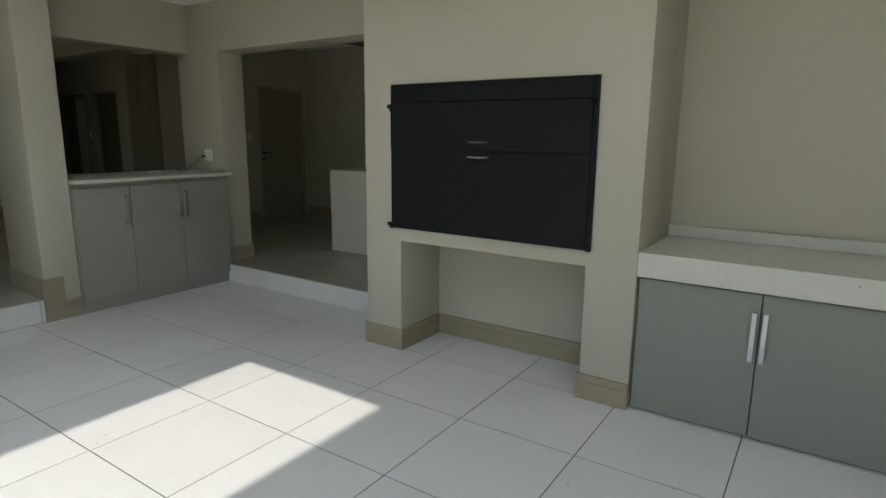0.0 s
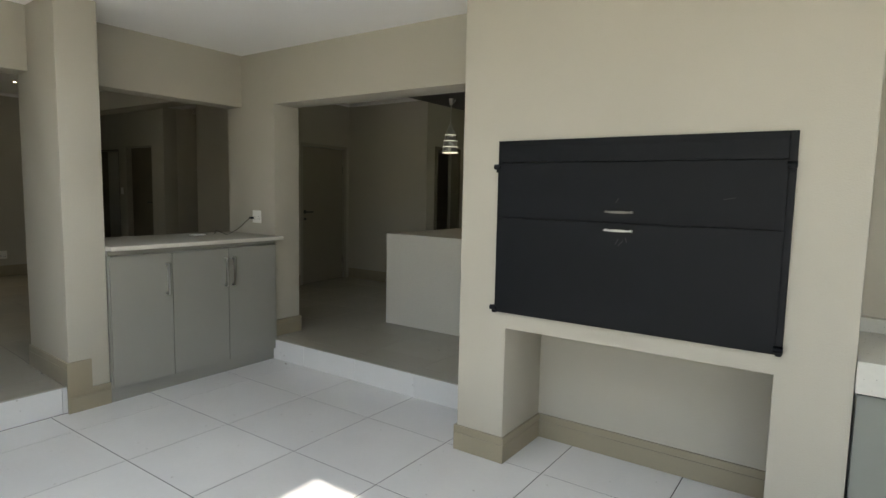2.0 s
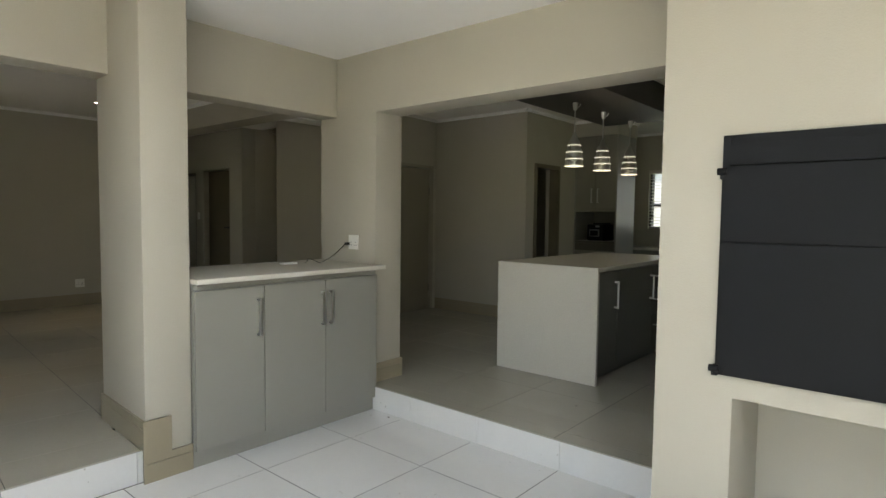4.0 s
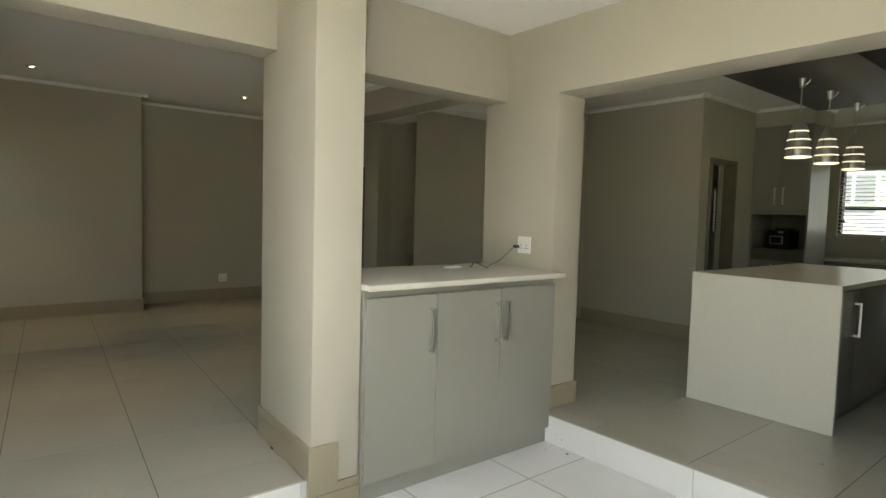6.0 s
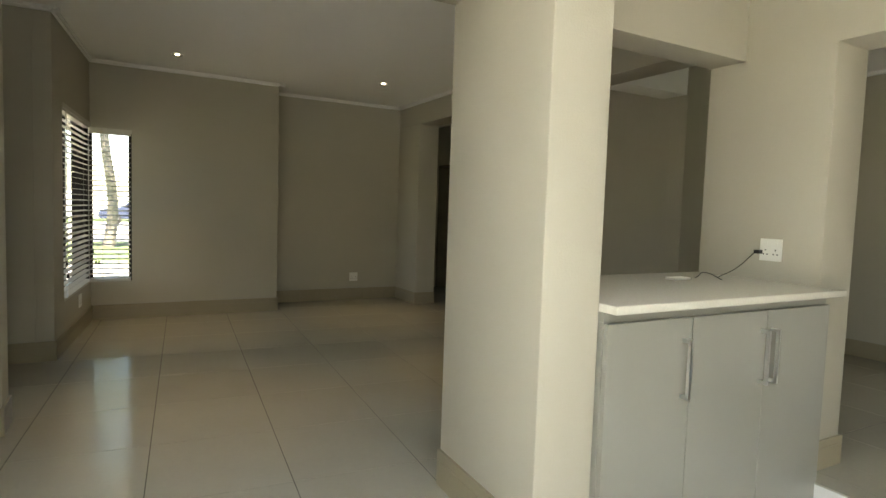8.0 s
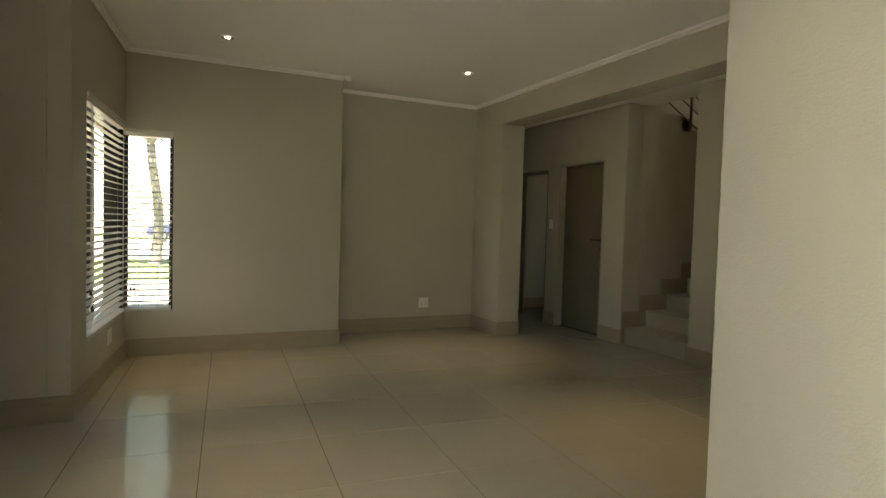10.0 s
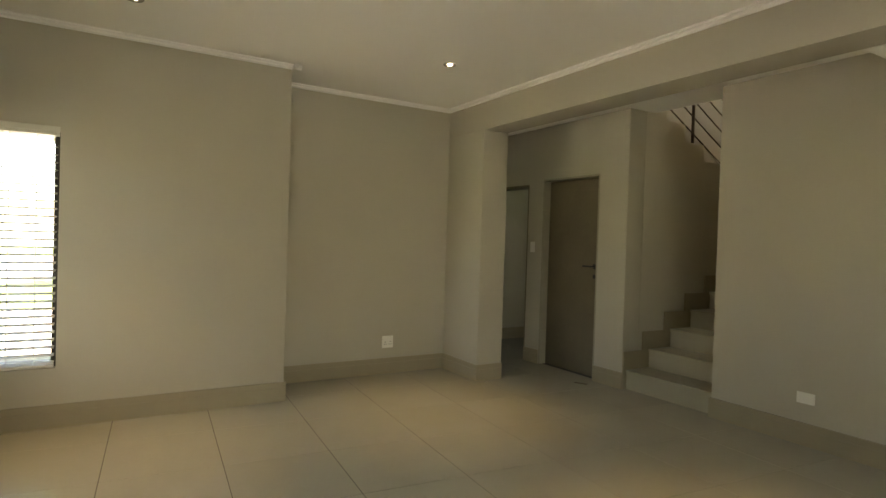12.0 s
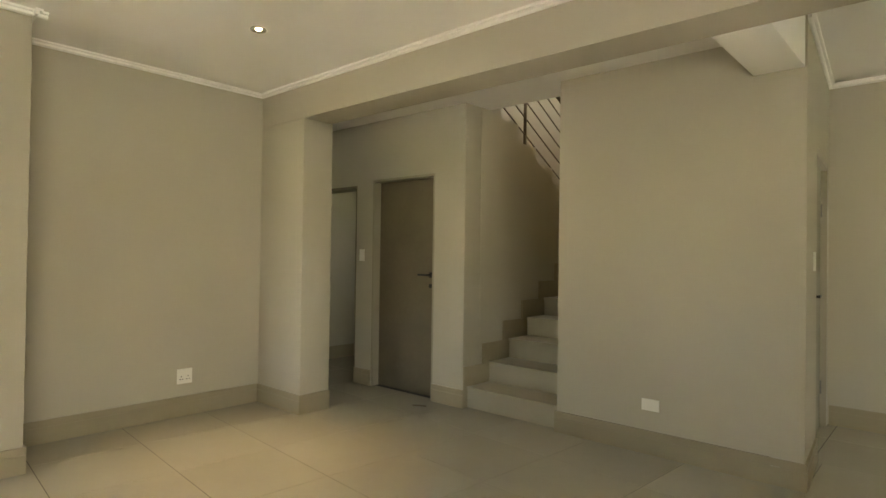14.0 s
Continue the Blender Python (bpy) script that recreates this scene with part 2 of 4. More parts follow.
structure("wall_breast_back", [(-3.205, -1.303, 3.43, 3.9, P - 0.1, 2.75)], M_WALL, "beige plaster back of the niche", "wall")
structure("wall_patio_north", [(-1.303, 1.9, 3.66, 3.9, P - 0.1, 2.82), (-3.205, -1.303, 3.44, 3.9, 2.75, 2.82)], M_WALL, WALL_LABEL, "wall")
# Unseen south and east sides are added; their openings shape the patio light.
structure("wall_patio_south", [(-6.28, -3.5, -1.85, -1.6, P - 0.1, 2.9), (1.45, 1.9, -1.85, -1.6, P - 0.1, 2.9), (-3.5, 1.45, -1.85, -1.6, 2.62, 2.9)],
          M_WALL, "unseen beige piers and lintel, added to shape the patio's south light", "wall")
structure("wall_patio_east", [(1.65, 1.9, -0.5, 3.66, P - 0.1, 2.9), (1.65, 1.9, -1.6, -0.5, 2.62, 2.9)],
          M_WALL, "unseen beige pier and lintel, added to shape the patio's east light", "wall")

# lounge
structure("wall_lounge_west", [(-11.665, -11.415, 2.0, 4.2, L, 2.88)], M_WALL, "beige plaster wall at the back of the recess", "wall")
wall_prism("wall_pier", [(0.655, 0.56), (0.655, 2.12), (0.06, 2.12), (0.06, 2.88), (2.15, 2.88), (2.15, 0.1), (0.06, 0.1), (0.06, 0.56)], "x", -11.42, -10.887,
           "beige plaster pier beside the corner window", 0.005)
SW = pose(-10.887, 0.285, 0, 0, 0, -5.75)   # the window wall stands a little out of square
SWL = 1.635


def laid(ob, m):
    """Set a piece that was built at the origin to its place."""
    ob.matrix_basis = m
    return ob


laid(wall_prism("wall_lounge_south", [(0, 0.1), (SWL, 0.1), (SWL, 2.88), (0, 2.88), (0, 2.16), (1.29, 2.16), (1.29, 0.56), (0, 0.56)], "y", -0.23, 0,
                "beige plaster wall round the south pane of the corner window", 0.005), SW)
structure("wall_lounge_recess", [(-9.45, -9.262, -1.9, 0.0, L, 2.88), (-9.26, -7.9, -1.95, -1.75, L, 2.88), (-7.9, -7.69, -1.9, 0.03, L, 2.88),
                                 (-7.69, -7.5, -1.95, -1.75, L, 2.88), (-7.5, -6.28, -1.95, -1.75, L, 2.88), (-6.28, -6.1, -1.95, -1.7, L, 2.88)], M_WALL,
          "beige plaster walls of the recess beside the lounge", "wall")
structure("wall_nib", [(-11.415, -10.797, 3.925, 4.205, L, 2.51)], M_WALL, "short beige plaster nib under the beam", "wall", 0.006)
structure("beam_lounge", [(-11.415, -6.28, 3.925, 4.205, 2.51, 2.9)], M_WALL, "beige plastered ceiling beam between lounge and hall", "beam", 0.006)
structure("beam_hall", [(-7.835, -7.575, 4.205, 4.97, 2.505, 2.9)], M_CEIL, "white plastered cross beam at the end of the stair wall", "beam", 0.006)

# hall and stairwell
wall_prism("wall_hall_back", [(-12.6, 0.1), (-12.2, 0.1), (-12.2, 2.12), (-11.404, 2.12), (-11.404, 0.1), (-11.171, 0.1), (-11.171, 2.158), (-10.354, 2.158), (-10.354, 0.1),
                              (-10.01, 0.1), (-10.01, 2.72), (-12.6, 2.72)], "y", 4.98, 5.2, "beige plaster wall with two doorways beside the stairs", 0.005)
structure("wall_hall_west", [(-12.8, -12.6, 3.9, 5.2, L, HC + 0.1), (-12.6, -11.665, 3.95, 4.2, L, HC + 0.1)], M_WALL, WALL_LABEL, "wall")
outline = [(5.2, L), (5.2, 2.838), (5.47, 2.838), (5.47, 2.67)]
for k in range(8):
    outline += [(5.755 + 0.305 * k, 2.67 - 0.165 * k), (5.755 + 0.305 * k, 2.67 - 0.165 * (k + 1))]
outline += [(8.0, 2.67 - 0.165 * 8), (8.0, L)]
wall_prism("wall_stair_side", outline, "x", -10.21, -10.01, "beige plaster stair wall with a stepped top", 0.003)
structure("wall_stair_block", [(-9.11, -7.73, 4.97, 5.1, L, 2.88), (-9.11, -8.95, 5.1, 9.1, L, 4.0), (-9.11, -8.95, 5.1, 9.1, 5.0, 5.4), (-9.11, -8.95, 5.1, 6.2, 4.0, 5.0), (-9.11, -8.95, 8.5, 9.1, 4.0, 5.0)], M_WALL, "beige plaster wall beside the stairs", "wall")
DW = pose(-7.565, 4.97, 0, 0, 0, 4.33)      # the door wall leans off square as well
laid(wall_prism("wall_door_side", [(0, 0.1), (0.63, 0.1), (0.63, 2.17), (1.6, 2.17), (1.6, 0.1), (1.68, 0.1), (1.68, 2.88), (0, 2.88)], "x", -0.165, 0,
                "beige plaster wall with a door towards the kitchen", 0), DW)
structure("wall_stairwell_upper", [(-11.4, -9.11, 8.9, 9.1, L, 5.4), (-11.4, -11.2, 5.2, 8.9, L, 5.4), (-11.4, -8.9, 4.97, 5.2, 2.95, 5.4)], M_WALL,
          "beige plaster walls of the upper stairwell", "wall")
# Ceiling runs east as an unseen eave that keeps sun off the window.
structure("ceiling_stairwell", [(-11.5, -7.9, 4.9, 9.2, 5.4, 5.5)], M_CEIL, "white painted stairwell ceiling, run on as an unseen sun-blocking eave", "ceiling")

# kitchen
wall_prism("wall_kitchen_corner", [(6.77, 0.1), (6.82, 0.1), (6.82, 2.16), (7.44, 2.16), (7.44, 0.1), (9.6, 0.1), (9.6, KC + 0.05), (6.77, KC + 0.05)], "x", -6.4, -6.2,
           "beige plaster wall with a doorway beside the kitchen units", 0.004)
structure("wall_kitchen_turn", [(-7.9, -6.2, 6.62, 6.77, L, KC + 0.05)], M_WALL, WALL_LABEL, "wall")
structure("wall_bulkhead", [(-6.2, -5.57, 7.885, 8.5, 2.60, KC + 0.05)], M_WALL, "beige plaster bulkhead above the tall kitchen unit", "wall")
structure("wall_kitchen_north", [(-6.98, -5.80, 9.6, 9.85, L, KC + 0.1), (-5.80, -3.85, 9.6, 9.85, L, 1.31), (-5.80, -3.85, 9.6, 9.85, 2.23, KC + 0.1), (-3.85, -2.0, 9.6, 9.85, L, KC + 0.1)],
          M_WALL, "beige plaster kitchen wall with a window over the sink", "wall")
structure("wall_kitchen_east", [(-2.2, -2.0, 3.9, 7.75, L, 2.88), (-2.2, -2.0, 8.3, 9.6, L, 2.88), (-2.2, -2.0, 7.75, 8.3, 2.35, 2.88)], M_WALL, WALL_LABEL, "wall")
structure("wall_scullery", [(-9.0, -8.8, 6.62, 9.8, L, KC + 0.1), (-8.8, -7.48, 9.6, 9.8, L, KC + 0.1), (-7.48, -6.98, 9.6, 9.8, L, 1.3), (-7.48, -6.98, 9.6, 9.8, 2.02, KC + 0.1)], M_WALL,
          "beige plaster walls of the room behind the kitchen", "wall")
structure("wall_rooms_behind_hall", [(-12.8, -12.6, 5.2, 7.2, L, HC), (-12.6, -11.4, 7.0, 7.2, L, 1.1), (-12.6, -11.4, 7.0, 7.2, 2.1, HC), (-12.0, -11.4, 7.0, 7.2, 1.1, 2.1), (-12.6, -12.5, 7.0, 7.2, 1.1, 2.1)], M_WALL, "plain wall of the room behind the hall", "wall")

# ---- ceilings ----
SKY_X0, SKY_X1, SKY_Y0, SKY_Y1 = -2.547, -1.27, -0.6, 1.81   # skylight over the patio
OP_X0, OP_X1, OP_Y0, OP_Y1 = -1.1, 0.5, -1.4, 1.7              # unseen opal sheets added on both sides of it to light the patio
WP_X0, WP_X1, WP_Y0, WP_Y1 = -4.6, -2.8, -1.5, 1.5
HOLES = [(WP_X0, WP_X1, WP_Y0, WP_Y1), (SKY_X0, SKY_X1, SKY_Y0, SKY_Y1), (OP_X0, OP_X1, OP_Y0, OP_Y1)]


def slab_with_hole(x0, x1, y0, y1, z0, z1):
    out, x = [], x0
    for hx0, hx1, hy0, hy1 in HOLES:
        out += [(x, hx0, y0, y1, z0, z1), (hx0, hx1, y0, hy0, z0, z1), (hx0, hx1, hy1, y1, z0, z1)]
        x = hx1
    return out + [(x, x1, y0, y1, z0, z1)]


structure("ceiling_patio", slab_with_hole(-6.07, 1.9, -1.7, 3.7, PC, PC + 0.1), M_CEIL, "white painted patio ceiling with a skylight", "ceiling")
# Unseen roof; reaches past the kitchen's east wall to block the sun there.
structure("roof", slab_with_hole(-8.8, 2.2, -2.3, 10.2, 2.88, 3.1) + [(-13.1, -11.5, -2.3, 10.2, 2.88, 3.1), (-11.5, -8.8, -2.3, 4.9, 2.88, 3.1), (-11.5, -8.8, 9.2, 10.2, 2.88, 3.1)],
          M_ROOF, "unseen flat grey roof over the house, carried east to block sun", "roof")
tinted = bpy.data.materials.new("tinted_skylight_sheet")
tinted.use_nodes = True
tn = tinted.node_tree.nodes
tb = tn.new("ShaderNodeBsdfTransparent")
tb.inputs[0].default_value = (0.485, 0.49, 0.495, 1)
tinted.node_tree.links.new(tb.outputs[0], tn["Material Output"].inputs["Surface"])
structure("skylight", [(SKY_X0 - 0.05, SKY_X1 + 0.05, SKY_Y0 - 0.05, SKY_Y1 + 0.05, 3.101, 3.11)], tinted, "tinted translucent skylight sheet over the patio", "skylight")
# Opal sheets are an added, unseen source of soft light for the patio.
opal = bpy.data.materials.new("opal_light_sheet")
opal.use_nodes = True
on = opal.node_tree.nodes
ob_ = on.new("ShaderNodeBsdfTranslucent")
ob_.inputs[0].default_value = (0.63, 0.68, 0.725, 1)
opal.node_tree.links.new(ob_.outputs[0], on["Material Output"].inputs["Surface"])
for x0, x1, y0, y1 in (HOLES[0], HOLES[2]):
    structure("added_opal_sheet", [(x0 - 0.05, x1 + 0.05, y0 - 0.05, y1 + 0.05, 3.101, 3.104)], opal, "unseen white opal sheet added to light the patio", "skylight")
structure("ceiling_lounge", [(-11.6, -6.1, -1.9, 3.93, LC, LC + 0.08)], M_CEIL, "white painted lounge ceiling", "ceiling")
structure("ceiling_hall", [(-12.7, -7.835, 4.2, 5.31, HC, HC + 0.2), (-12.7, -11.2, 5.2, 7.2, HC, HC + 0.25)], M_CEIL, "white painted hall ceiling", "ceiling")
structure("ceiling_kitchen", [(-7.57, -2.0, 3.8, 9.8, KC, KC + 0.08), (-7.8, -7.57, 4.97, 6.7, KC, KC + 0.08), (-9.0, -7.57, 6.5, 9.8, KC, KC + 0.08)], M_CEIL, "white painted kitchen ceiling", "ceiling")


def cornice(x0, y0, x1, y1, z, side, size=0.036):
    """A cove along a wall from (x0, y0) to (x1, y1); side is the unit way into the room."""
    own = bmesh.new()
    prof = [(0, 0), (0, -size), (0.012, -size), (0.02, -size * 0.8), (size * 0.5, -size * 0.35), (size * 0.85, -0.014), (size, -0.012), (size, 0)]
    ends = []
    for px, py in ((x0, y0), (x1, y1)):
        ends.append([own.verts.new((px + side[0] * u, py + side[1] * u, z + v)) for u, v in prof])
    k = len(prof)
    for i in range(k):
        own.faces.new((ends[0][i], ends[1][i], ends[1][(i + 1) % k], ends[0][(i + 1) % k]))
    own.faces.new(ends[0])
    own.faces.new(ends[1][::-1])
    bmesh.ops.recalc_face_normals(own, faces=own.faces[:])
    return tagged(part("cornice", own, M_CORN), "white moulded cornice under the ceiling", "cornice", kind="structure")


for args in [(-11.415, 2.15, -11.415, 3.925, LC, (1, 0)), (-10.887, 0.285, -10.887, 2.22, LC, (1, 0)), (-11.415, 2.15, -10.82, 2.15, LC, (0, 1)),
             (-11.415, 3.925, -6.28, 3.925, LC, (0, -1)), (-9.26, -1.75, -9.26, 0.18, LC, (1, 0)),
             (-7.69, 6.62, -6.13, 6.62, KC, (0, -1)), (-6.2, 6.55, -6.2, 7.885, KC, (1, 0)), (-6.2, 7.885, -5.54, 7.885, KC, (0, -1)), (-5.57, 7.885, -5.57, 8.5, KC, (1, 0)), (-6.2, 9.6, -2.2, 9.6, KC, (0, -1)),
              (-6.28, -1.75, -6.28, 3.925, LC, (-1, 0)), (-5.603, 3.82, -2.2, 3.82, KC, (0, 1))]:
    cornice(*args)
laid(cornice(0, 0, 0, 1.66, KC, (1, 0)), DW)
laid(cornice(0, 0, SWL + 0.07, 0, LC, (0, 1)), SW)


# ---- skirting ----
def skirting(x0, y0, x1, y1, z, side, h=0.15):
    """Two-band tile skirting along a wall face."""
    bm = bmesh.new()
    t = 0.014
    for a, b, d in ((0, h * 0.70, t), (h * 0.70, h * 0.725, t - 0.005), (h * 0.725, h, t)):
        xs = sorted((x0, x1)) if side[0] == 0 else sorted((x0, x0 + side[0] * d))
        ys = sorted((y0, y1)) if side[1] == 0 else sorted((y0, y0 + side[1] * d))
        bm_box(xs[0], xs[1], ys[0], ys[1], z + a, z + b, bm=bm)
    return tagged(part("baseboard", bm, M_SKIRT), "taupe tile skirting with a fine groove", "skirting", kind="structure")


T = 0.014
for args in [
        # chimney breast and niche
        (-3.205 - T, 2.955, -2.897 + T, 2.955, P, (0, -1)), (-3.205, 2.955, -3.205, 3.46, P, (-1, 0)), (-2.897, 2.955, -2.897, 3.43, P, (1, 0)),
        (-2.897 + T, 3.43, -1.587 - T, 3.43, P, (0, -1)), (-1.587, 2.955, -1.587, 3.43, P, (-1, 0)), (-1.587 - T, 2.955, -1.303, 2.955, P, (0, -1)),
        # column
        (-5.56, 1.80 - T, -5.56, 2.06, P, (1, 0)), (-6.28, 1.838, -6.28, 3.82, L, (-1, 0)),
        # kitchen jamb
        (-5.603, 3.48, -5.603, 3.82, L, (1, 0)), (-6.28, 3.82, -5.603 + T, 3.82, L, (0, 1)),
        # lounge
        (-10.887, 0.3, -10.887, 2.15 + T, L, (1, 0)), (-11.415, 2.15, -10.887, 2.15, L, (0, 1)), (-11.415, 2.15 + T, -11.415, 3.925 - T, L, (1, 0)),
        (-11.415, 3.925, -10.797 + T, 3.925, L, (0, -1)), (-10.797, 3.925, -10.797, 4.205, L, (1, 0)),
        (-9.26, -1.75, -9.26, 0.125, L, (1, 0)), (-7.9 - T, 0.03, -7.69 + T, 0.03, L, (0, 1)), (-7.69, -1.75, -7.69, 0.03, L, (1, 0)), (-7.9, -1.75, -7.9, 0.03, L, (-1, 0)),
        (-9.26 + T, -1.75, -7.9 - T, -1.75, L, (0, 1)), 
        # hall and kitchen walls
        (-11.404, 4.98, -11.171, 4.98, L, (0, -1)), (-10.354, 4.98, -10.01 + T, 4.98, L, (0, -1)), (-9.11 - T, 4.97, -7.565 + T, 4.97, L, (0, -1)),
        (-7.68, 6.62, -6.2 + T, 6.62, L, (0, -1)), (-6.2, 6.62, -6.2, 6.80, L, (1, 0)), (-6.2, 7.46, -6.2, 7.88, L, (1, 0)),
        (-12.6 + T, 7.0, -11.4, 7.0, L, (0, -1)), (-12.6, 5.2, -12.6, 7.0, L, (1, 0)), (-9.11, 4.97, -9.11, 5.03, L, (-1, 0))]:
    skirting(*args)
laid(skirting(-0.721, 0, 0.0, 0, L, (0, -1), 0.162), pose(-5.56, 1.80, 0, 0, 0, -3.02))
laid(skirting(0, 0, 0, 0.6, L, (1, 0)), DW)
laid(skirting(0, 0, SWL + T, 0, L, (0, 1)), SW)
# raised corner of the column's skirting
bm = bm_box(-5.56, -5.544, 1.784, 1.938, P + 0.15, 0.335, 0.002)
tagged(part("baseboard", bm, M_SKIRT), "taupe tile skirting block on the column corner", "skirting", kind="structure")


# ---- built-in units and loose things ----
def bar_handle(parent, x, y, z0, z1, out, flat=False):
    """A square-section bow handle; out is the way it stands off."""
    s = 0.007
    bm = bmesh.new()
    ox, oy = out[0] * 0.032, out[1] * 0.032
    w = 0.011 if flat else s
    bm_box(x + ox - w, x + ox + w, y + oy - w, y + oy + w, z0, z1, 0.002, bm)
    for z in (z0 + 0.008, z1 - 0.008):
        bm_box(min(x, x + ox) - s * abs(out[1]), max(x, x + ox) + s * abs(out[1]), min(y, y + oy) - s * abs(out[0]), max(y, y + oy) + s * abs(out[0]), z - s, z + s, bm=bm)
    return part("handle", bm, M_STEEL, parent, "brushed steel bar handle")


def pass_counter():
    cab = thing("base_cabinet", (-5.8, 2.82, P), "grey laminate three-door cabinet under the pass-through counter", "cabinet")
    part("body", bm_box(-6.06, -5.545, 2.066, 3.488, 0.09, 1.032), M_CAB, cab)
    part("plinth", bm_box(-6.06, -5.55, 2.066, 3.488, P, 0.09), M_CAB, cab, "grey plinth board")
    part("top_rail", bm_box(-6.06, -5.542, 2.066, 3.488, 1.033, 1.067), M_CAB, cab, "recessed grey rail under the worktop")
    edges = (2.068, 2.52, 3.002, 3.488)
    for a, b, hy in zip(edges, edges[1:], (2.472, 2.968, 3.037)):
        d = part("door", bm_box(-5.543, -5.523, a + 0.002, b - 0.002, 0.085, 1.028, 0.002), M_CAB, cab)
        bar_handle(d, -5.523, hy, 0.715, 0.95, (1, 0))
    tagged(part("countertop", bm_box(-6.285, -5.478, 2.062, 3.537, 1.068, 1.10, 0.008, seg=3), M_QUARTZ, smooth=True), "white speckled quartz countertop in the pass-through", "countertop")


pass_counter()


def braai():
    ob = thing("built_in_braai", (-2.25, 2.9, 0.87), "black steel built-in fire box closed with two hinged flaps", "braai")
    y = 2.955
    bm = bmesh.new()
    for b in ((-2.961, -2.931, y - 0.02, y, 0.862, 1.805), (-1.59, -1.56, y - 0.02, y, 0.862, 1.805), (-2.931, -1.59, y - 0.02, y, 1.77, 1.805), (-2.931, -1.59, y - 0.02, y, 0.862, 0.887)):
        bm_box(*b, bevel=0.002, bm=bm)
    part("frame", bm, M_BLACK, ob)
    # Added black sheet stands in for the shade in the flap gaps.
    part("dark_gap_plate", bm_box(-2.94, -1.58, y - 0.011, y - 0.002, 0.875, 1.795), M_BLACK, ob)
    part("hood_strip", bm_box(-2.931, -1.59, y - 0.030, y, 1.69, 1.77), M_BLACK, ob)
    up_ = part("flap", bm_box(-2.951, -1.587, y - 0.036, y - 0.012, 1.394, 1.684), M_BLACK, ob, "upper black steel flap")
    lo = part("flap", bm_box(-2.951, -1.587, y - 0.030, y - 0.012, 0.885, 1.389), M_BLACK, ob, "lower black steel flap")
    for f, z in ((up_, 1.445), (lo, 1.356)):
        arc = [i / 8 - 1 for i in range(17)]
        bm = bm_prism([(-2.275 + 0.072 * u, z - 0.001 + 0.006 * (1 - u * u)) for u in arc] + [(-2.275 + 0.072 * u, z - 0.002 - 0.005 * (1 - u * u)) for u in arc[::-1]], "y", y - 0.06, y - 0.053)
        for x in (-2.335, -2.215):
            bm_box(x - 0.006, x + 0.006, y - 0.055, y - 0.03, z - 0.005, z + 0.005, bm=bm)
        part("handle", bm, M_DSTEEL if f is up_ else M_STEEL, f, "slim steel bow handle")
    for f, x, z, turn, size, deep in ((lo, -2.285, 1.30, 25, 0.03, 0.030), (lo, -2.265, 1.295, 40, 0.035, 0.030), (lo, -2.24, 1.31, -20, 0.022, 0.030), (up_, -2.29, 1.50, 35, 0.028, 0.036), (up_, -1.80, 1.52, 80, 0.05, 0.036)):
        bm = bm_box(-0.0016, 0.0016, y - deep - 0.0006, y - deep + 0.0002, -size / 2, size / 2)
        bmesh.ops.rotate(bm, cent=(0, y, 0), matrix=Matrix.Rotation(radians(turn), 3, "Y"), verts=bm.verts)
        bmesh.ops.translate(bm, vec=(x, 0, z), verts=bm.verts)
        part("scuff", bm, M_SCUFF, f, "pale grey scuff mark")
    for x, z in ((-2.957, 1.665), (-2.962, 0.888), (-1.575, 1.665), (-1.575, 0.888)):
        part("hinge", bm_cyl((x - 0.018, y - 0.03, z), (x + 0.018, y - 0.03, z), 0.014), M_BLACK, ob, smooth=True)
        part("bracket", bm_box(x - 0.01, x + 0.012, y - 0.03, y, z - 0.03, z + 0.012, 0.002), M_BLACK, ob)


braai()


def side_counter():
    x0, x1 = -1.301, 1.2
    cab = thing("base_cabinet", (-0.2, 3.3, P), "sage grey two-door cabinets under the thick stone counter", "cabinet")
    part("body", bm_box(x0 + 0.005, x1, 3.03, 3.655, P, 0.752), M_CABG, cab)
    edges = (x0 + 0.006, -0.704, -0.13, 0.45, 1.03)
    for i, (a, b) in enumerate(zip(edges, edges[1:])):
        d = part("door", bm_box(a + 0.003, b - 0.003, 2.985, 3.029, P + 0.008, 0.741, 0.002), M_CABG, cab)
        hx = b - 0.026 if i % 2 == 0 else a + 0.024
        bar_handle(d, hx, 2.985, 0.405, 0.655, (0, -1), flat=True)
    slab = thing("stone_counter", (-0.2, 3.3, 0.754), "thick white cast stone counter with a low upstand", "countertop")
    part("slab", bm_box(x0, x1, 2.947, 3.657, 0.754, 0.887, 0.006), M_TERR, slab)
    part("upstand", bm_box(x0, x1, 3.61, 3.657, 0.887, 0.955, 0.004), M_TERR, slab)


side_counter()


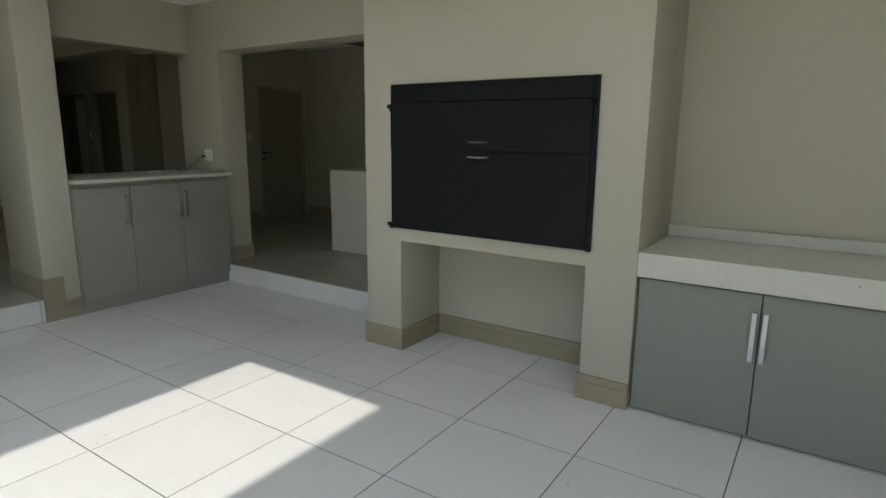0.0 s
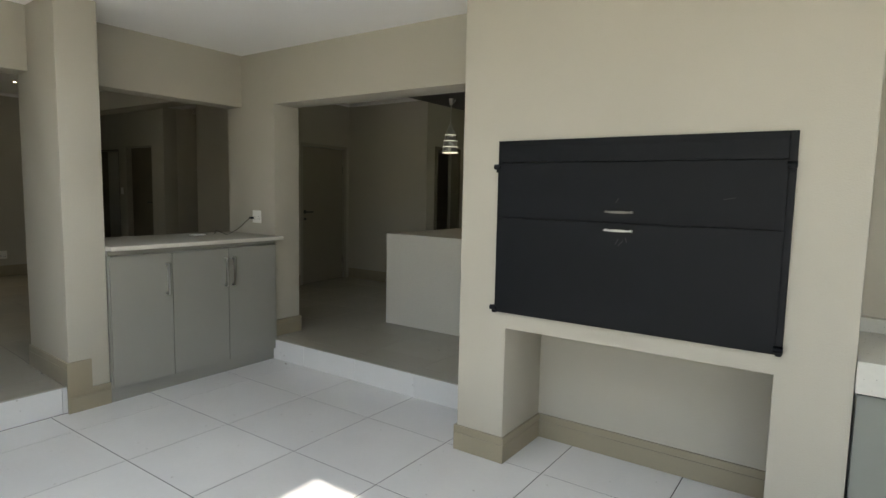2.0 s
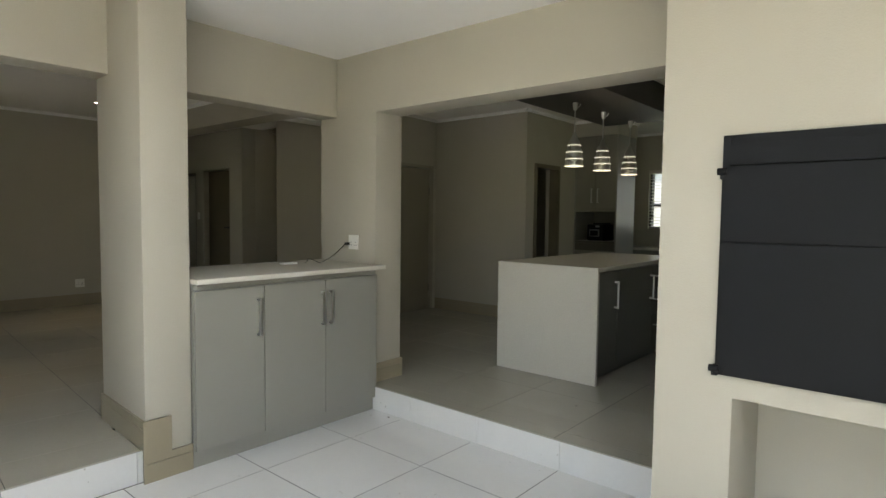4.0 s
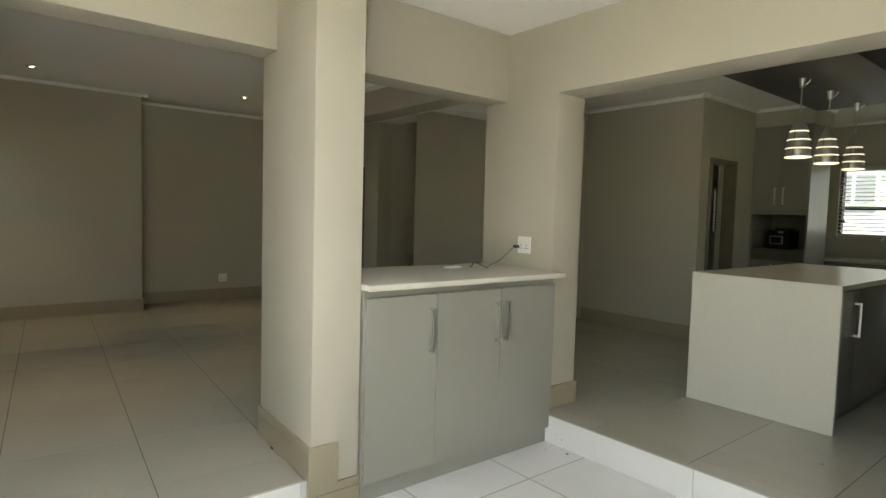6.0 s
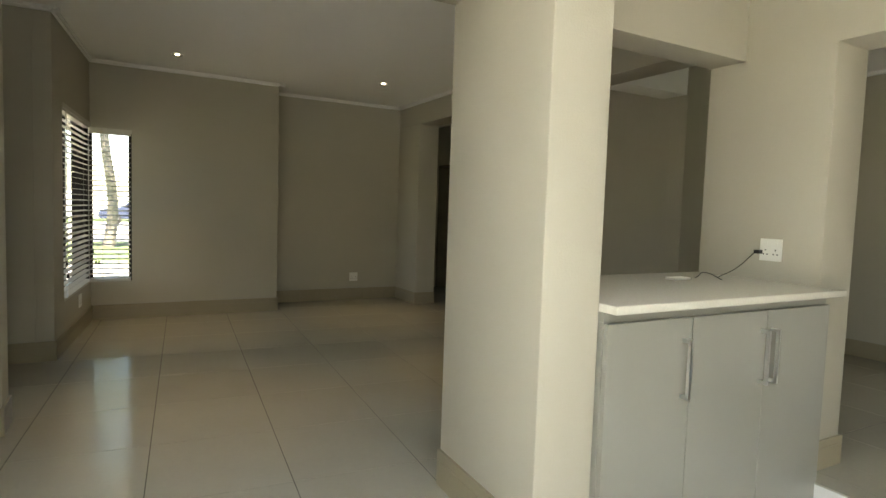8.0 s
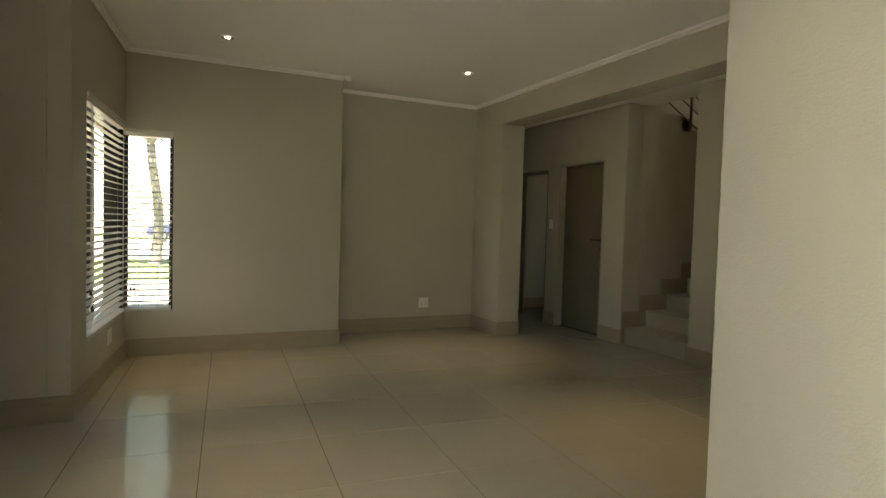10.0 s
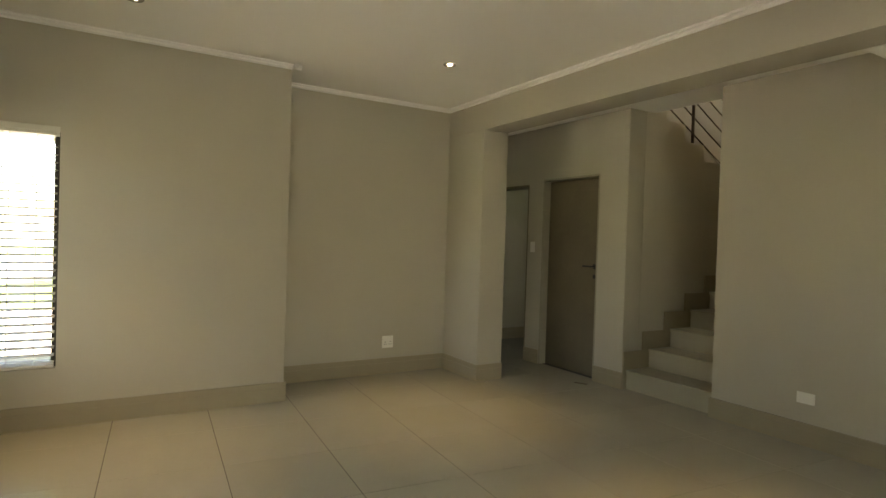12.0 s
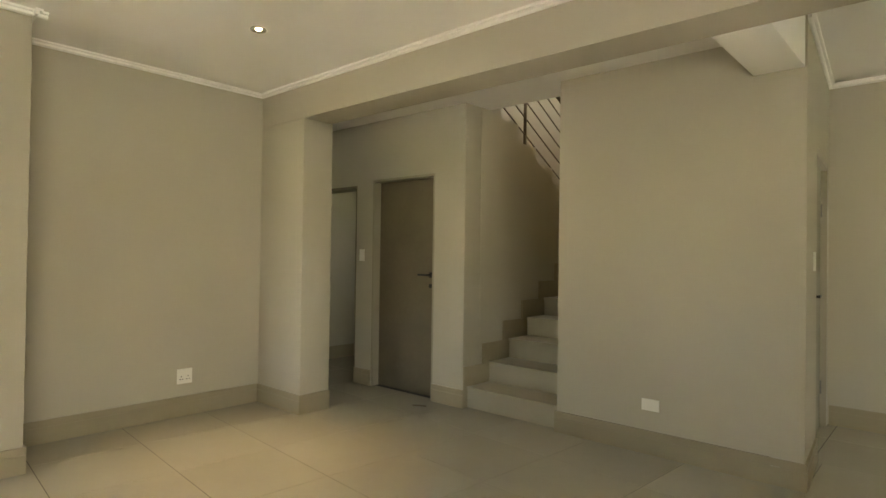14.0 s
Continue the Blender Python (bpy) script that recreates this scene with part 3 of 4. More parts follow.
def socket(x, y, z, out, w=0.115, h=0.115, pins=2, label="white double wall socket", name="wall_socket"):
    ob = thing(name, (x, y, z), label, "socket" if pins else "plate")
    def b(u0, u1, v0, v1, d0, d1, bev=0.002):
        if out[0]:
            return bm_box(*sorted((x + out[0] * d0, x + out[0] * d1)), y + u0, y + u1, z + v0, z + v1, bev)
        return bm_box(x + u0, x + u1, *sorted((y + out[1] * d0, y + out[1] * d1)), z + v0, z + v1, bev)
    part("plate", b(-w / 2, w / 2, -h / 2, h / 2, 0, 0.009), M_PLASTIC, ob)
    for i in range(pins):
        cx = (i - (pins - 1) / 2) * w * 0.46
        for du, dv in ((0, 0.014), (-0.01, -0.008), (0.01, -0.008)):
            part("pin_hole", b(cx + du - 0.0035, cx + du + 0.0035, -0.015 + dv - 0.0035, -0.015 + dv + 0.0035, 0.0085, 0.0096, 0), M_DARKPL, ob)
        part("rocker", b(cx - 0.009, cx + 0.009, 0.024, 0.044, 0.009, 0.012, 0.001), M_PLASTIC, ob)
    return ob


socket(-5.853, 3.54, 1.26, (0, -1), label="white double wall socket above the counter")
socket(-11.415, 3.294, 0.475, (1, 0), label="white double wall socket near the floor")
socket(-8.422, 4.97, 0.488, (0, -1), w=0.115, h=0.075, pins=0, label="blank white wall plate near the floor", name="wall_plate")
laid(socket(0, 0, 0, (0, 1), label="white wall socket under the window"), SW @ pose(0.62, 0, 0.47))
socket(-11.31, 4.98, 1.43, (0, -1), w=0.07, h=0.115, pins=0, label="white light switch beside the door", name="light_switch")
laid(socket(0, 0, 0, (1, 0), w=0.07, h=0.115, pins=0, label="white light switch at the wall corner", name="light_switch"), DW @ pose(0, 0.44, 1.43))


def charger():
    ob = thing("phone_charger", (-5.9, 3.5, 1.09), "black plug with a thin cable to a small white adapter", "charger")
    part("plug", bm_box(-5.925, -5.895, 3.50, 3.535, 1.237, 1.257, 0.003), M_DARKPL, ob)
    cu = bpy.data.curves.new("cable", "CURVE")
    cu.dimensions, cu.bevel_depth, cu.bevel_resolution = "3D", 0.0022, 2
    sp = cu.splines.new("BEZIER")
    pts = [(-5.915, 3.50, 1.245), (-5.97, 3.42, 1.15), (-6.02, 3.36, 1.103), (-5.94, 3.27, 1.103), (-5.99, 3.2, 1.135), (-6.05, 3.22, 1.103), (-6.02, 3.1, 1.103)]
    sp.bezier_points.add(len(pts) - 1)
    for p, c in zip(sp.bezier_points, pts):
        p.co, p.handle_left_type, p.handle_right_type = c, "AUTO", "AUTO"
    cu.materials.append(M_DARKPL)
    c = new("cable", cu)
    c.parent, c.matrix_parent_inverse = ob, ob.matrix_basis.inverted()
    part("adapter", bm_box(-6.05, -5.99, 2.98, 3.10, 1.1005, 1.112, 0.004), M_PLASTIC, ob)


charger()


# ---- doors ----
def lever(parent, x, y, z, out, along):
    bm = bmesh.new()
    if out[1]:
        bm_cyl((x, y, z), (x, y + out[1] * 0.05, z), 0.009, bm=bm)
        bm_box(min(x, x + along * 0.115), max(x, x + along * 0.115), *sorted((y + out[1] * 0.042, y + out[1] * 0.058)), z - 0.009, z + 0.009, 0.003, bm)
        bm_cyl((x, y, z), (x, y + out[1] * 0.008, z), 0.026, bm=bm)
        bm_cyl((x, y, z - 0.1), (x, y + out[1] * 0.008, z - 0.1), 0.02, bm=bm)
    else:
        bm_cyl((x, y, z), (x + out[0] * 0.05, y, z), 0.009, bm=bm)
        bm_box(*sorted((x + out[0] * 0.042, x + out[0] * 0.058)), min(y, y + along * 0.115), max(y, y + along * 0.115), z - 0.009, z + 0.009, 0.003, bm)
        bm_cyl((x, y, z), (x + out[0] * 0.008, y, z), 0.026, bm=bm)
        bm_cyl((x, y, z - 0.1), (x + out[0] * 0.008, y, z - 0.1), 0.02, bm=bm)
    return part("door_handle", bm, M_DARKPL, parent, "dark lever handle", smooth=False)


def door_y(name, x0, x1, y, top, label, leaf=True, lining=M_FRAME):
    """A frame lining the reveal, with the leaf hung deep in it."""
    ob = thing(name, ((x0 + x1) / 2, y, L), label, "door", kind="structure")
    bm = bmesh.new()
    for b in ((x0, x0 + 0.022, y + 0.004, y + 0.19, L, top), (x1 - 0.022, x1, y + 0.004, y + 0.19, L, top), (x0 + 0.022, x1 - 0.022, y + 0.004, y + 0.19, top - 0.022, top)):
        bm_box(*b, bevel=0.003, bm=bm)
    part("door_frame", bm, lining, ob)
    if leaf:
        d = part("door_leaf", bm_box(x0 + 0.025, x1 - 0.025, y + 0.085, y + 0.125, L + 0.006, top - 0.026, 0.002), M_DOOR, ob, "dark stained timber leaf")
        lever(d, x1 - 0.11, y + 0.085, L + 1.09, (0, -1), -1)
    return ob


door_y("door_1", -11.171, -10.354, 4.98, 2.158, "closed dark timber door in a taupe frame beside the stairs")


def door_x(name, y0, y1, x, top, label, leaf=True, lining=M_FRAME, proud=0.012, inset=0.012):
    ob = thing(name, (x, (y0 + y1) / 2, L), label, "door", kind="structure")
    bm = bmesh.new()
    for b in ((x - 0.12, x + proud, y0 - 0.012, y0 + 0.045, L, top), (x - 0.12, x + proud, y1 - 0.045, y1 + 0.012, L, top), (x - 0.12, x + proud, y0 + 0.045, y1 - 0.045, top - 0.045, top)):
        bm_box(*b, bevel=0.003, bm=bm)
    part("door_frame", bm, lining, ob)
    if leaf:
        d = part("door_leaf", bm_box(x - inset - 0.038, x - inset, y0 + 0.048, y1 - 0.048, L + 0.006, top - 0.048, 0.002), M_DOORP, ob, "taupe painted timber leaf")
        lever(d, x - inset, y0 + 0.12, L + 1.03, (1, 0), 1)
        for z in (L + 0.3, top - 0.35):
            part("hinge", bm_cyl((x - inset + 0.004, y1 - 0.05, z - 0.05), (x - inset + 0.004, y1 - 0.05, z + 0.05), 0.008, seg=10), M_DSTEEL, d, "dark steel hinge", smooth=True)
    return ob


laid(door_x("door_2", 0.63, 1.6, 0, 2.17, "closed taupe brown door in the wall towards the kitchen", proud=-0.003, inset=0.045), DW @ pose(0, 1.115, L))
door_y("door_4", -12.2, -11.404, 4.98, 2.12, "open doorway with a dark timber frame in the hall", leaf=False, lining=M_DOOR)
door_x("door_3", 6.82, 7.44, -6.2, 2.16, "open doorway with a dark timber frame beside the kitchen units", leaf=False, lining=M_DOOR)


# ---- stairs ----
def stairs():
    ob = thing("stairs_lower", (-9.56, 5.03, L), "tiled lower stair flight rising between two walls", "stairs", kind="structure")
    for k in range(8):
        y0, z1 = 5.03 + 0.297 * k, L + 0.173 * (k + 1)
        part("step", bm_box(-10.008, -9.112, y0, y0 + 0.31 if k < 7 else 8.9, L, z1 - 0.022), M_STAIR, ob)
        part("tread", bm_box(-10.008, -9.112, y0 - 0.012, y0 + 0.297 if k < 7 else 8.9, z1 - 0.021, z1, 0.003), M_STAIR, ob, "tiled tread with a small nosing")
        part("stair_skirting", bm_box(-10.0085, -9.996, y0 - 0.09 if k else 4.985, y0 + 0.207, L, z1 + 0.165), M_SKIRT, ob, "stepped taupe tile skirting")
    ob = thing("stairs_upper", (-10.6, 6.5, 2.0), "upper stair flight returning above the hall door", "stairs", kind="structure")
    for k in range(8):
        y0, z1 = 5.74 + 0.305 * (k - 1), 2.67 - 0.165 * k
        part("step", bm_box(-11.2, -10.21, y0 if k else 5.2, y0 + 0.305, z1 - 0.3, z1), M_STAIR, ob)
    part("landing", bm_box(-11.2, -10.01, 7.9, 8.9, 1.2, 1.5), M_STAIR, ob)
    rail = thing("stair_railing", (-10.1, 6.5, 2.4), "bronze metal railing with slanting bars beside the upper flight", "railing", kind="structure")
    slope = 0.165 / 0.305
    for y in (5.937, 7.0):
        z = 2.59 - slope * (y - 5.74)
        part("post", bm_cyl((-10.06, y, z - 0.14), (-10.06, y, z + 0.98), 0.016), M_TRAIL, rail, smooth=True)
    for i in range(6):
        z = 0.10 + 0.165 * i
        y0, y1 = 5.25, 7.4
        part("rail_bar" if i < 5 else "handrail", bm_cyl((-10.06, y0, 2.62 + z - slope * (y0 - 5.74)), (-10.06, y1, 2.62 + z - slope * (y1 - 5.74)), 0.007 if i < 5 else 0.02, seg=10), M_TRAIL, rail, smooth=True)


stairs()


# ---- windows with blinds ----
def window_unit(name, m, w, h, label, mullions=(), transoms=(), slat=0.05, tilt=-11, blind=True, glazing=M_GLASS):
    """Frame, pane and slatted blind in local x (width), z (height), y into the room; m places its lower left inner corner."""
    ob = new(name)
    ob.matrix_basis = m
    tagged(ob, label, "window", kind="structure")
    def add(nm, bm, material, parent, lab=""):
        o = new(nm, mesh_of(nm, bm, material))
        o.parent = parent
        if lab:
            tagged(o, lab)
        return o
    f = 0.03
    bm = bmesh.new()
    for b in ((0, f, -0.16, -0.055, 0, h), (w - f, w, -0.16, -0.055, 0, h), (f, w - f, -0.16, -0.055, 0, f), (f, w - f, -0.16, -0.055, h - f, h)):
        bm_box(*b, bm=bm)
    fr = add("window_frame", bm, M_ALU, ob, "dark bronze aluminium frame")
    for x in mullions:
        add("mullion", bm_box(x - 0.03, x + 0.03, -0.155, -0.105, f, h - f), M_ALU, fr)
    for x0, x1, z in transoms:
        add("transom", bm_box(x0, x1, -0.155, -0.105, z - 0.025, z + 0.025), M_ALU, fr)
    pane = add("pane", bm_box(f, w - f, -0.133, -0.129, f, h - f), glazing, ob)
    pane.visible_shadow = glazing is not M_GLASS
    if blind:
        bl = thing(name.replace("window", "venetian_blind").rsplit("_", 1)[0], m @ Vector((w / 2, 0, h)), "cream venetian blind with open slats and cords", "blind")
        inv = bl.matrix_basis.inverted()
        def addb(nm, bm, material, lab=""):
            bmesh.ops.transform(bm, matrix=inv @ m, verts=bm.verts)
            o = new(nm, mesh_of(nm, bm, material))
            o.parent = bl
            if lab:
                tagged(o, lab)
            return o
        addb("head_rail", bm_box(0.005, w - 0.005, -0.055, -0.002, h - 0.05, h - 0.004, 0.003), M_BLIND)
        addb("valance", bm_box(0.0, w, 0.001, 0.011, h - 0.03, h + 0.006, 0.002), M_BLIND, "cream valance strip")
        count = int((h - 0.09) / slat)
        for i in range(count):
            z = 0.035 + i * slat
            bm = bm_box(0.012, w - 0.012, -0.025, 0.025, -0.0014, 0.0014)
            bmesh.ops.transform(bm, matrix=pose(0, -0.022, z, tilt, 0, 0), verts=bm.verts)
            addb("slat", bm, M_BLIND)
        addb("bottom_rail", bm_box(0.012, w - 0.012, -0.047, 0.003, 0.004, 0.022, 0.002), M_BLIND)
        for x in (0.12, w - 0.12):
            addb("ladder_cord", bm_box(x - 0.0015, x + 0.0015, 0.005, 0.008, 0.02, h - 0.05), M_BLIND)
        for dx, z in ((0.035, 0.30), (0.06, 0.19), (0.085, 0.19)):
            addb("pull_cord", bm_cyl((w - dx, 0.015, z + 0.03), (w - dx, 0.015, h - 0.05), 0.0012, seg=6), M_BLIND)
            addb("cord_knob", bm_cyl((w - dx, 0.015, z), (w - dx, 0.015, z + 0.035), 0.012, 0.005, seg=10), M_DARKPL)
    return ob


# west pane of the corner window looks along -x; its local y points into the room (+x)
window_unit("window_1", pose(-10.887, 0.655, 0.56, 0, 0, -90), 0.383, 1.56, "narrow west pane of the dark framed corner window")
window_unit("window_2", SW @ pose(-0.005, 0, 0.56), 1.293, 1.6, "south pane of the dark framed corner window", transoms=[(0.65, 1.263, 0.58)], mullions=(0.62,), tilt=-8)
structure("window_corner_post", [(-11.06, -10.905, 0.125, 0.266, 0.56, 2.14)], M_ALU, "dark bronze post between the two corner panes", "window", 0.003)
window_unit("window_3", pose(-5.80, 9.6, 1.31, 0, 0, 0) @ pose(1.95, 0, 0, 0, 0, 180), 1.95, 0.92, "dark framed kitchen window over the sink", mullions=(0.625, 1.25), transoms=[(1.28, 1.9, 0.38)])
window_unit("window_4", pose(-6.98, 9.6, 1.3, 0, 0, 180), 0.5, 0.72, "small blind-covered window of the room behind the kitchen")


# Unseen glass door, added only to let daylight into the kitchen.
window_unit("window_5", pose(-2.2, 7.75, L, 0, 0, 90), 0.55, 2.18, "unseen dark framed glass door added to light the kitchen", blind=False)
# Unseen window, added so that the room behind the hall gets daylight.
window_unit("window_6", pose(-12.0, 7.0, 1.1, 0, 0, 180), 0.5, 1.0, "unseen window added to light the room behind the hall", blind=False)
# Unseen window, added as the light source of the upper stairwell.
window_unit("window_7", pose(-9.11, 6.2, 4.0, 0, 0, 90), 2.3, 1.0, "unseen wide warm-tinted window added to light the upper stairwell", blind=False, glazing=M_WARMING_GLASS)


# ---- lamps ----
def downlight(x, y, z):
    ob = thing("ceiling_spotlight", (x, y, z), "recessed warm ceiling spotlight with a steel ring", "spotlight", "lounge spotlights")
    bm = bm_lathe([(0.034, 0.001), (0.048, 0.001), (0.050, -0.004), (0.046, -0.008), (0.030, -0.006), (0.016, 0.0)])
    bmesh.ops.translate(bm, vec=(x, y, z), verts=bm.verts)
    part("ring", bm, M_DSTEEL, ob, smooth=True)
    part("lens", bm_cyl((x, y, z - 0.004), (x, y, z - 0.001), 0.016), M_LED, ob, "glowing lens")
    d = bpy.data.lights.new("spot_beam", "SPOT")
    d.energy, d.spot_size, d.spot_blend, d.color, d.shadow_soft_size = 4.8, radians(56), 1.0, (1.0, 0.75, 0.35), 0.03
    s = new("spot_beam", d)
    s.matrix_world = look((x, y, z - 0.02), (x, y, 0))


for x, y in ((-10.165, 1.03), (-10.13, 3.127), (-7.75, 3.127), (-7.75, 1.03)):
    downlight(x, y, LC)


def pendant(x, y, top, bottom):
    ob = thing("pendant_lamp", (x, y, top), "steel pendant lamp with stacked glowing rings", "pendant lamp", "pendants over the island")
    def put(nm, bm, material, lab="", smooth=True):
        bmesh.ops.translate(bm, vec=(x, y, 0), verts=bm.verts)
        return part(nm, bm, material, ob, lab, smooth)
    put("ceiling_cup", bm_cyl((0, 0, top - 0.06), (0, 0, top), 0.016, 0.024), M_STEEL)
    hook = bmesh.new()
    arc = [(0.05 * math.sin(a * 0.35), 0, top - 0.005 - 0.05 * (1 - math.cos(a * 0.35)) * 0 - 0.045 * math.cos(a * 0.35)) for a in range(5)]
    for p, q in zip(arc, arc[1:]):
        bm_cyl(p, q, 0.003, seg=8, bm=hook)
    put("hook", hook, M_STEEL)
    put("stem", bm_cyl((0, 0, bottom + 0.24), (0, 0, top - 0.06), 0.005), M_STEEL)
    put("core_tube", bm_cyl((0, 0, bottom), (0, 0, bottom + 0.25), 0.022, 0.016), M_STEEL, "slim steel core")
    for i, r in enumerate((0.083, 0.080, 0.073, 0.060)):
        z = bottom + 0.058 * i
        put("glow_ring", bm_lathe([(0.02, z + 0.003), (r - 0.004, z), (r, z + 0.003), (r - 0.003, z + 0.007), (0.02, z + 0.008)]), M_GLOW, "frosted glowing disc")
    radii = (0.083, 0.080, 0.073, 0.060)
    for i, (ra, rb) in enumerate(zip(radii, radii[1:])):
        z0, z1 = bottom + 0.058 * i + 0.008, bottom + 0.058 * (i + 1) - 0.001
        put("shade_band", bm_lathe([(ra - 0.008, z0), (rb - 0.006, z1), (rb - 0.009, z1), (ra - 0.011, z0), (ra - 0.008, z0)]), M_SATIN, "brushed steel band of the shade")
    put("shade_top", bm_lathe([(0.054, bottom + 0.183), (0.045, bottom + 0.21), (0.024, bottom + 0.25), (0.012, bottom + 0.285), (0.005, bottom + 0.29)]), M_SATIN, "tapered steel top of the shade")
    for a in range(3):
        c_, s_ = math.cos(a * 2.1 + 0.4), math.sin(a * 2.1 + 0.4)
        put("side_rod", bm_cyl((0.077 * c_, 0.077 * s_, bottom), (0.056 * c_, 0.056 * s_, bottom + 0.18), 0.0022, seg=6), M_TRAIL)
    d = bpy.data.lights.new("pendant_bulb", "POINT")
    d.energy, d.color, d.shadow_soft_size = 0.12, (1.0, 0.85, 0.6), 0.04
    b = new("pendant_bulb", d)
    b.location = (x, y, bottom - 0.05)


for y in (4.97, 5.515, 6.13):
    pendant(-4.68, y, 2.447, 1.912)


# ---- kitchen ----
def kitchen():
    structure("ceiling_drop_panel", [(-5.02, -4.25, 4.1, 6.30, 2.447, 2.69)], M_PANEL, "dark brown dropped ceiling panel over the island", "ceiling panel", 0.003)
    structure("ceiling_bulkhead", [(-5.14, -4.13, 3.98, 6.42, 2.69, KC)], M_CEIL, "white plaster bulkhead round the dark ceiling panel", "ceiling panel", 0.003)
    isl = thing("kitchen_island", (-4.73, 5.6, L), "kitchen island with white waterfall end and dark fronts", "island")
    part("end_panel", bm_box(-5.193, -4.262, 4.613, 4.645, L, 1.092, 0.002), M_QUARTZ, isl, "white waterfall end panel")
    part("worktop", bm_box(-5.193, -4.262, 4.6455, 6.58, 1.057, 1.092, 0.003), M_QUARTZ, isl, "pale quartz worktop")
    part("body", bm_box(-5.16, -4.32, 4.645, 6.545, L + 0.1, 1.055), M_KDARK, isl)
    part("plinth", bm_box(-5.12, -4.36, 4.645, 6.52, L, L + 0.1), M_KDARK, isl)
    for a, b, h in ((4.65, 5.06, 5.005), (5.065, 5.825, 5.78)):
        d = part("door", bm_box(-4.319, -4.297, a, b, L + 0.11, 1.04, 0.002), M_KDARK, isl)
        bar_handle(d, -4.297, h, 0.735, 0.96, (1, 0))
    part("end_panel", bm_box(-5.193, -4.262, 6.545, 6.58, L, 1.055, 0.002), M_QUARTZ, isl, "white end panel")
    for ya, yb in ((5.83, 6.182), (6.187, 6.54)):
        for z0, z1 in ((0.29, 0.578), (0.583, 0.821), (0.826, 1.04)):
            d = part("drawer", bm_box(-4.319, -4.297, ya, yb, z0, z1, 0.002), M_KDARK, isl)
            bm = bm_box(-4.272, -4.263, ya + 0.05, yb - 0.05, z1 - 0.105, z1 - 0.094, 0.002)
            for y in (ya + 0.06, yb - 0.06):
                bm_box(-4.297, -4.266, y - 0.005, y + 0.005, z1 - 0.104, z1 - 0.095, bm=bm)
            part("handle", bm, M_STEEL, d, "brushed steel bar handle")
    # north run under the window, behind the tall unit
    base = thing("kitchen_base_unit", (-4.2, 9.3, L), "grey kitchen base units under the window worktop", "cabinet")
    part("body", bm_box(-6.14, -2.21, 9.02, 9.59, L + 0.12, 1.0), M_CABG, base)
    part("plinth", bm_box(-6.14, -2.21, 9.06, 9.59, L, L + 0.12), M_PLASTIC, base, "white plinth board")
    x = -5.4
    i = 0
    while x < -2.4:
        d = part("door", bm_box(x + 0.003, x + 0.497, 8.998, 9.018, L + 0.13, 0.99, 0.002), M_CABG, base)
        bar_handle(d, x + (0.45 if i % 2 == 0 else 0.05), 8.998, 0.66, 0.9, (0, -1), flat=True)
        x, i = x + 0.5, i + 1
    tagged(part("countertop", bm_box(-6.14, -2.21, 8.97, 9.595, 1.0, 1.035, 0.003), M_QUARTZ), "pale quartz worktop below the kitchen window", "countertop")
    tagged(part("backsplash", bm_box(-6.14, -2.21, 9.583, 9.597, 1.036, 1.29), M_BACK), "beige backsplash behind the sink", "backsplash", kind="structure")
    tap = thing("sink_tap", (-5.15, 9.4, 1.035), "chrome swan-neck kitchen tap", "tap")
    cu = bpy.data.curves.new("spout", "CURVE")
    cu.dimensions, cu.bevel_depth, cu.bevel_resolution = "3D", 0.012, 3
    sp = cu.splines.new("BEZIER")
    pts = [(-5.15, 9.4, 1.04), (-5.15, 9.4, 1.28), (-5.18, 9.33, 1.345), (-5.21, 9.25, 1.28)]
    sp.bezier_points.add(3)
    for p, c in zip(sp.bezier_points, pts):
        p.co, p.handle_left_type, p.handle_right_type = c, "AUTO", "AUTO"
    cu.materials.append(M_STEEL)
    c = new("spout", cu)
    c.parent, c.matrix_parent_inverse = tap, tap.matrix_basis.inverted()
    part("tap_base", bm_cyl((-5.15, 9.4, 1.036), (-5.15, 9.4, 1.09), 0.026, 0.02), M_STEEL, tap, smooth=True)
    part("lever", bm_cyl((-5.15, 9.4, 1.08), (-5.07, 9.4, 1.12), 0.007), M_STEEL, tap, smooth=True)
    # tall unit against the side wall, with an open shelf for the coffee machine
    x0, x1, yf, yb, top = -6.195, -5.572, 7.885, 8.48, 2.595
    tall = thing("tall_kitchen_unit", (-5.88, 8.2, L), "tall grey kitchen unit with an open shelf between its doors", "cabinet")
    for a, b in ((x0, x0 + 0.018), (x1 - 0.022, x1)):
        part("side_panel", bm_box(a, b, yf - 0.002, yb, L, top, 0.001), M_CAB, tall)
    part("back_panel", bm_box(x0 + 0.018, x1 - 0.022, yb - 0.012, yb, L, top), M_KDARK, tall, "dark back panel of the open shelf")
    part("upper_box", bm_box(x0 + 0.018, x1 - 0.022, yf + 0.022, yb - 0.012, 1.60, top), M_KDARK, tall)
    part("lower_box", bm_box(x0 + 0.018, x1 - 0.022, yf + 0.022, yb - 0.012, L, 1.125), M_KDARK, tall)
    part("shelf", bm_box(x0 + 0.018, x1 - 0.022, yf, yb - 0.012, 1.126, 1.155, 0.002), M_KDARK, tall, "dark shelf board")
    part("rail", bm_box(x0 + 0.018, x1 - 0.022, yf, yf + 0.02, 1.562, 1.60, 0.001), M_CAB_SHADED, tall)
    mid = (x0 + x1) / 2
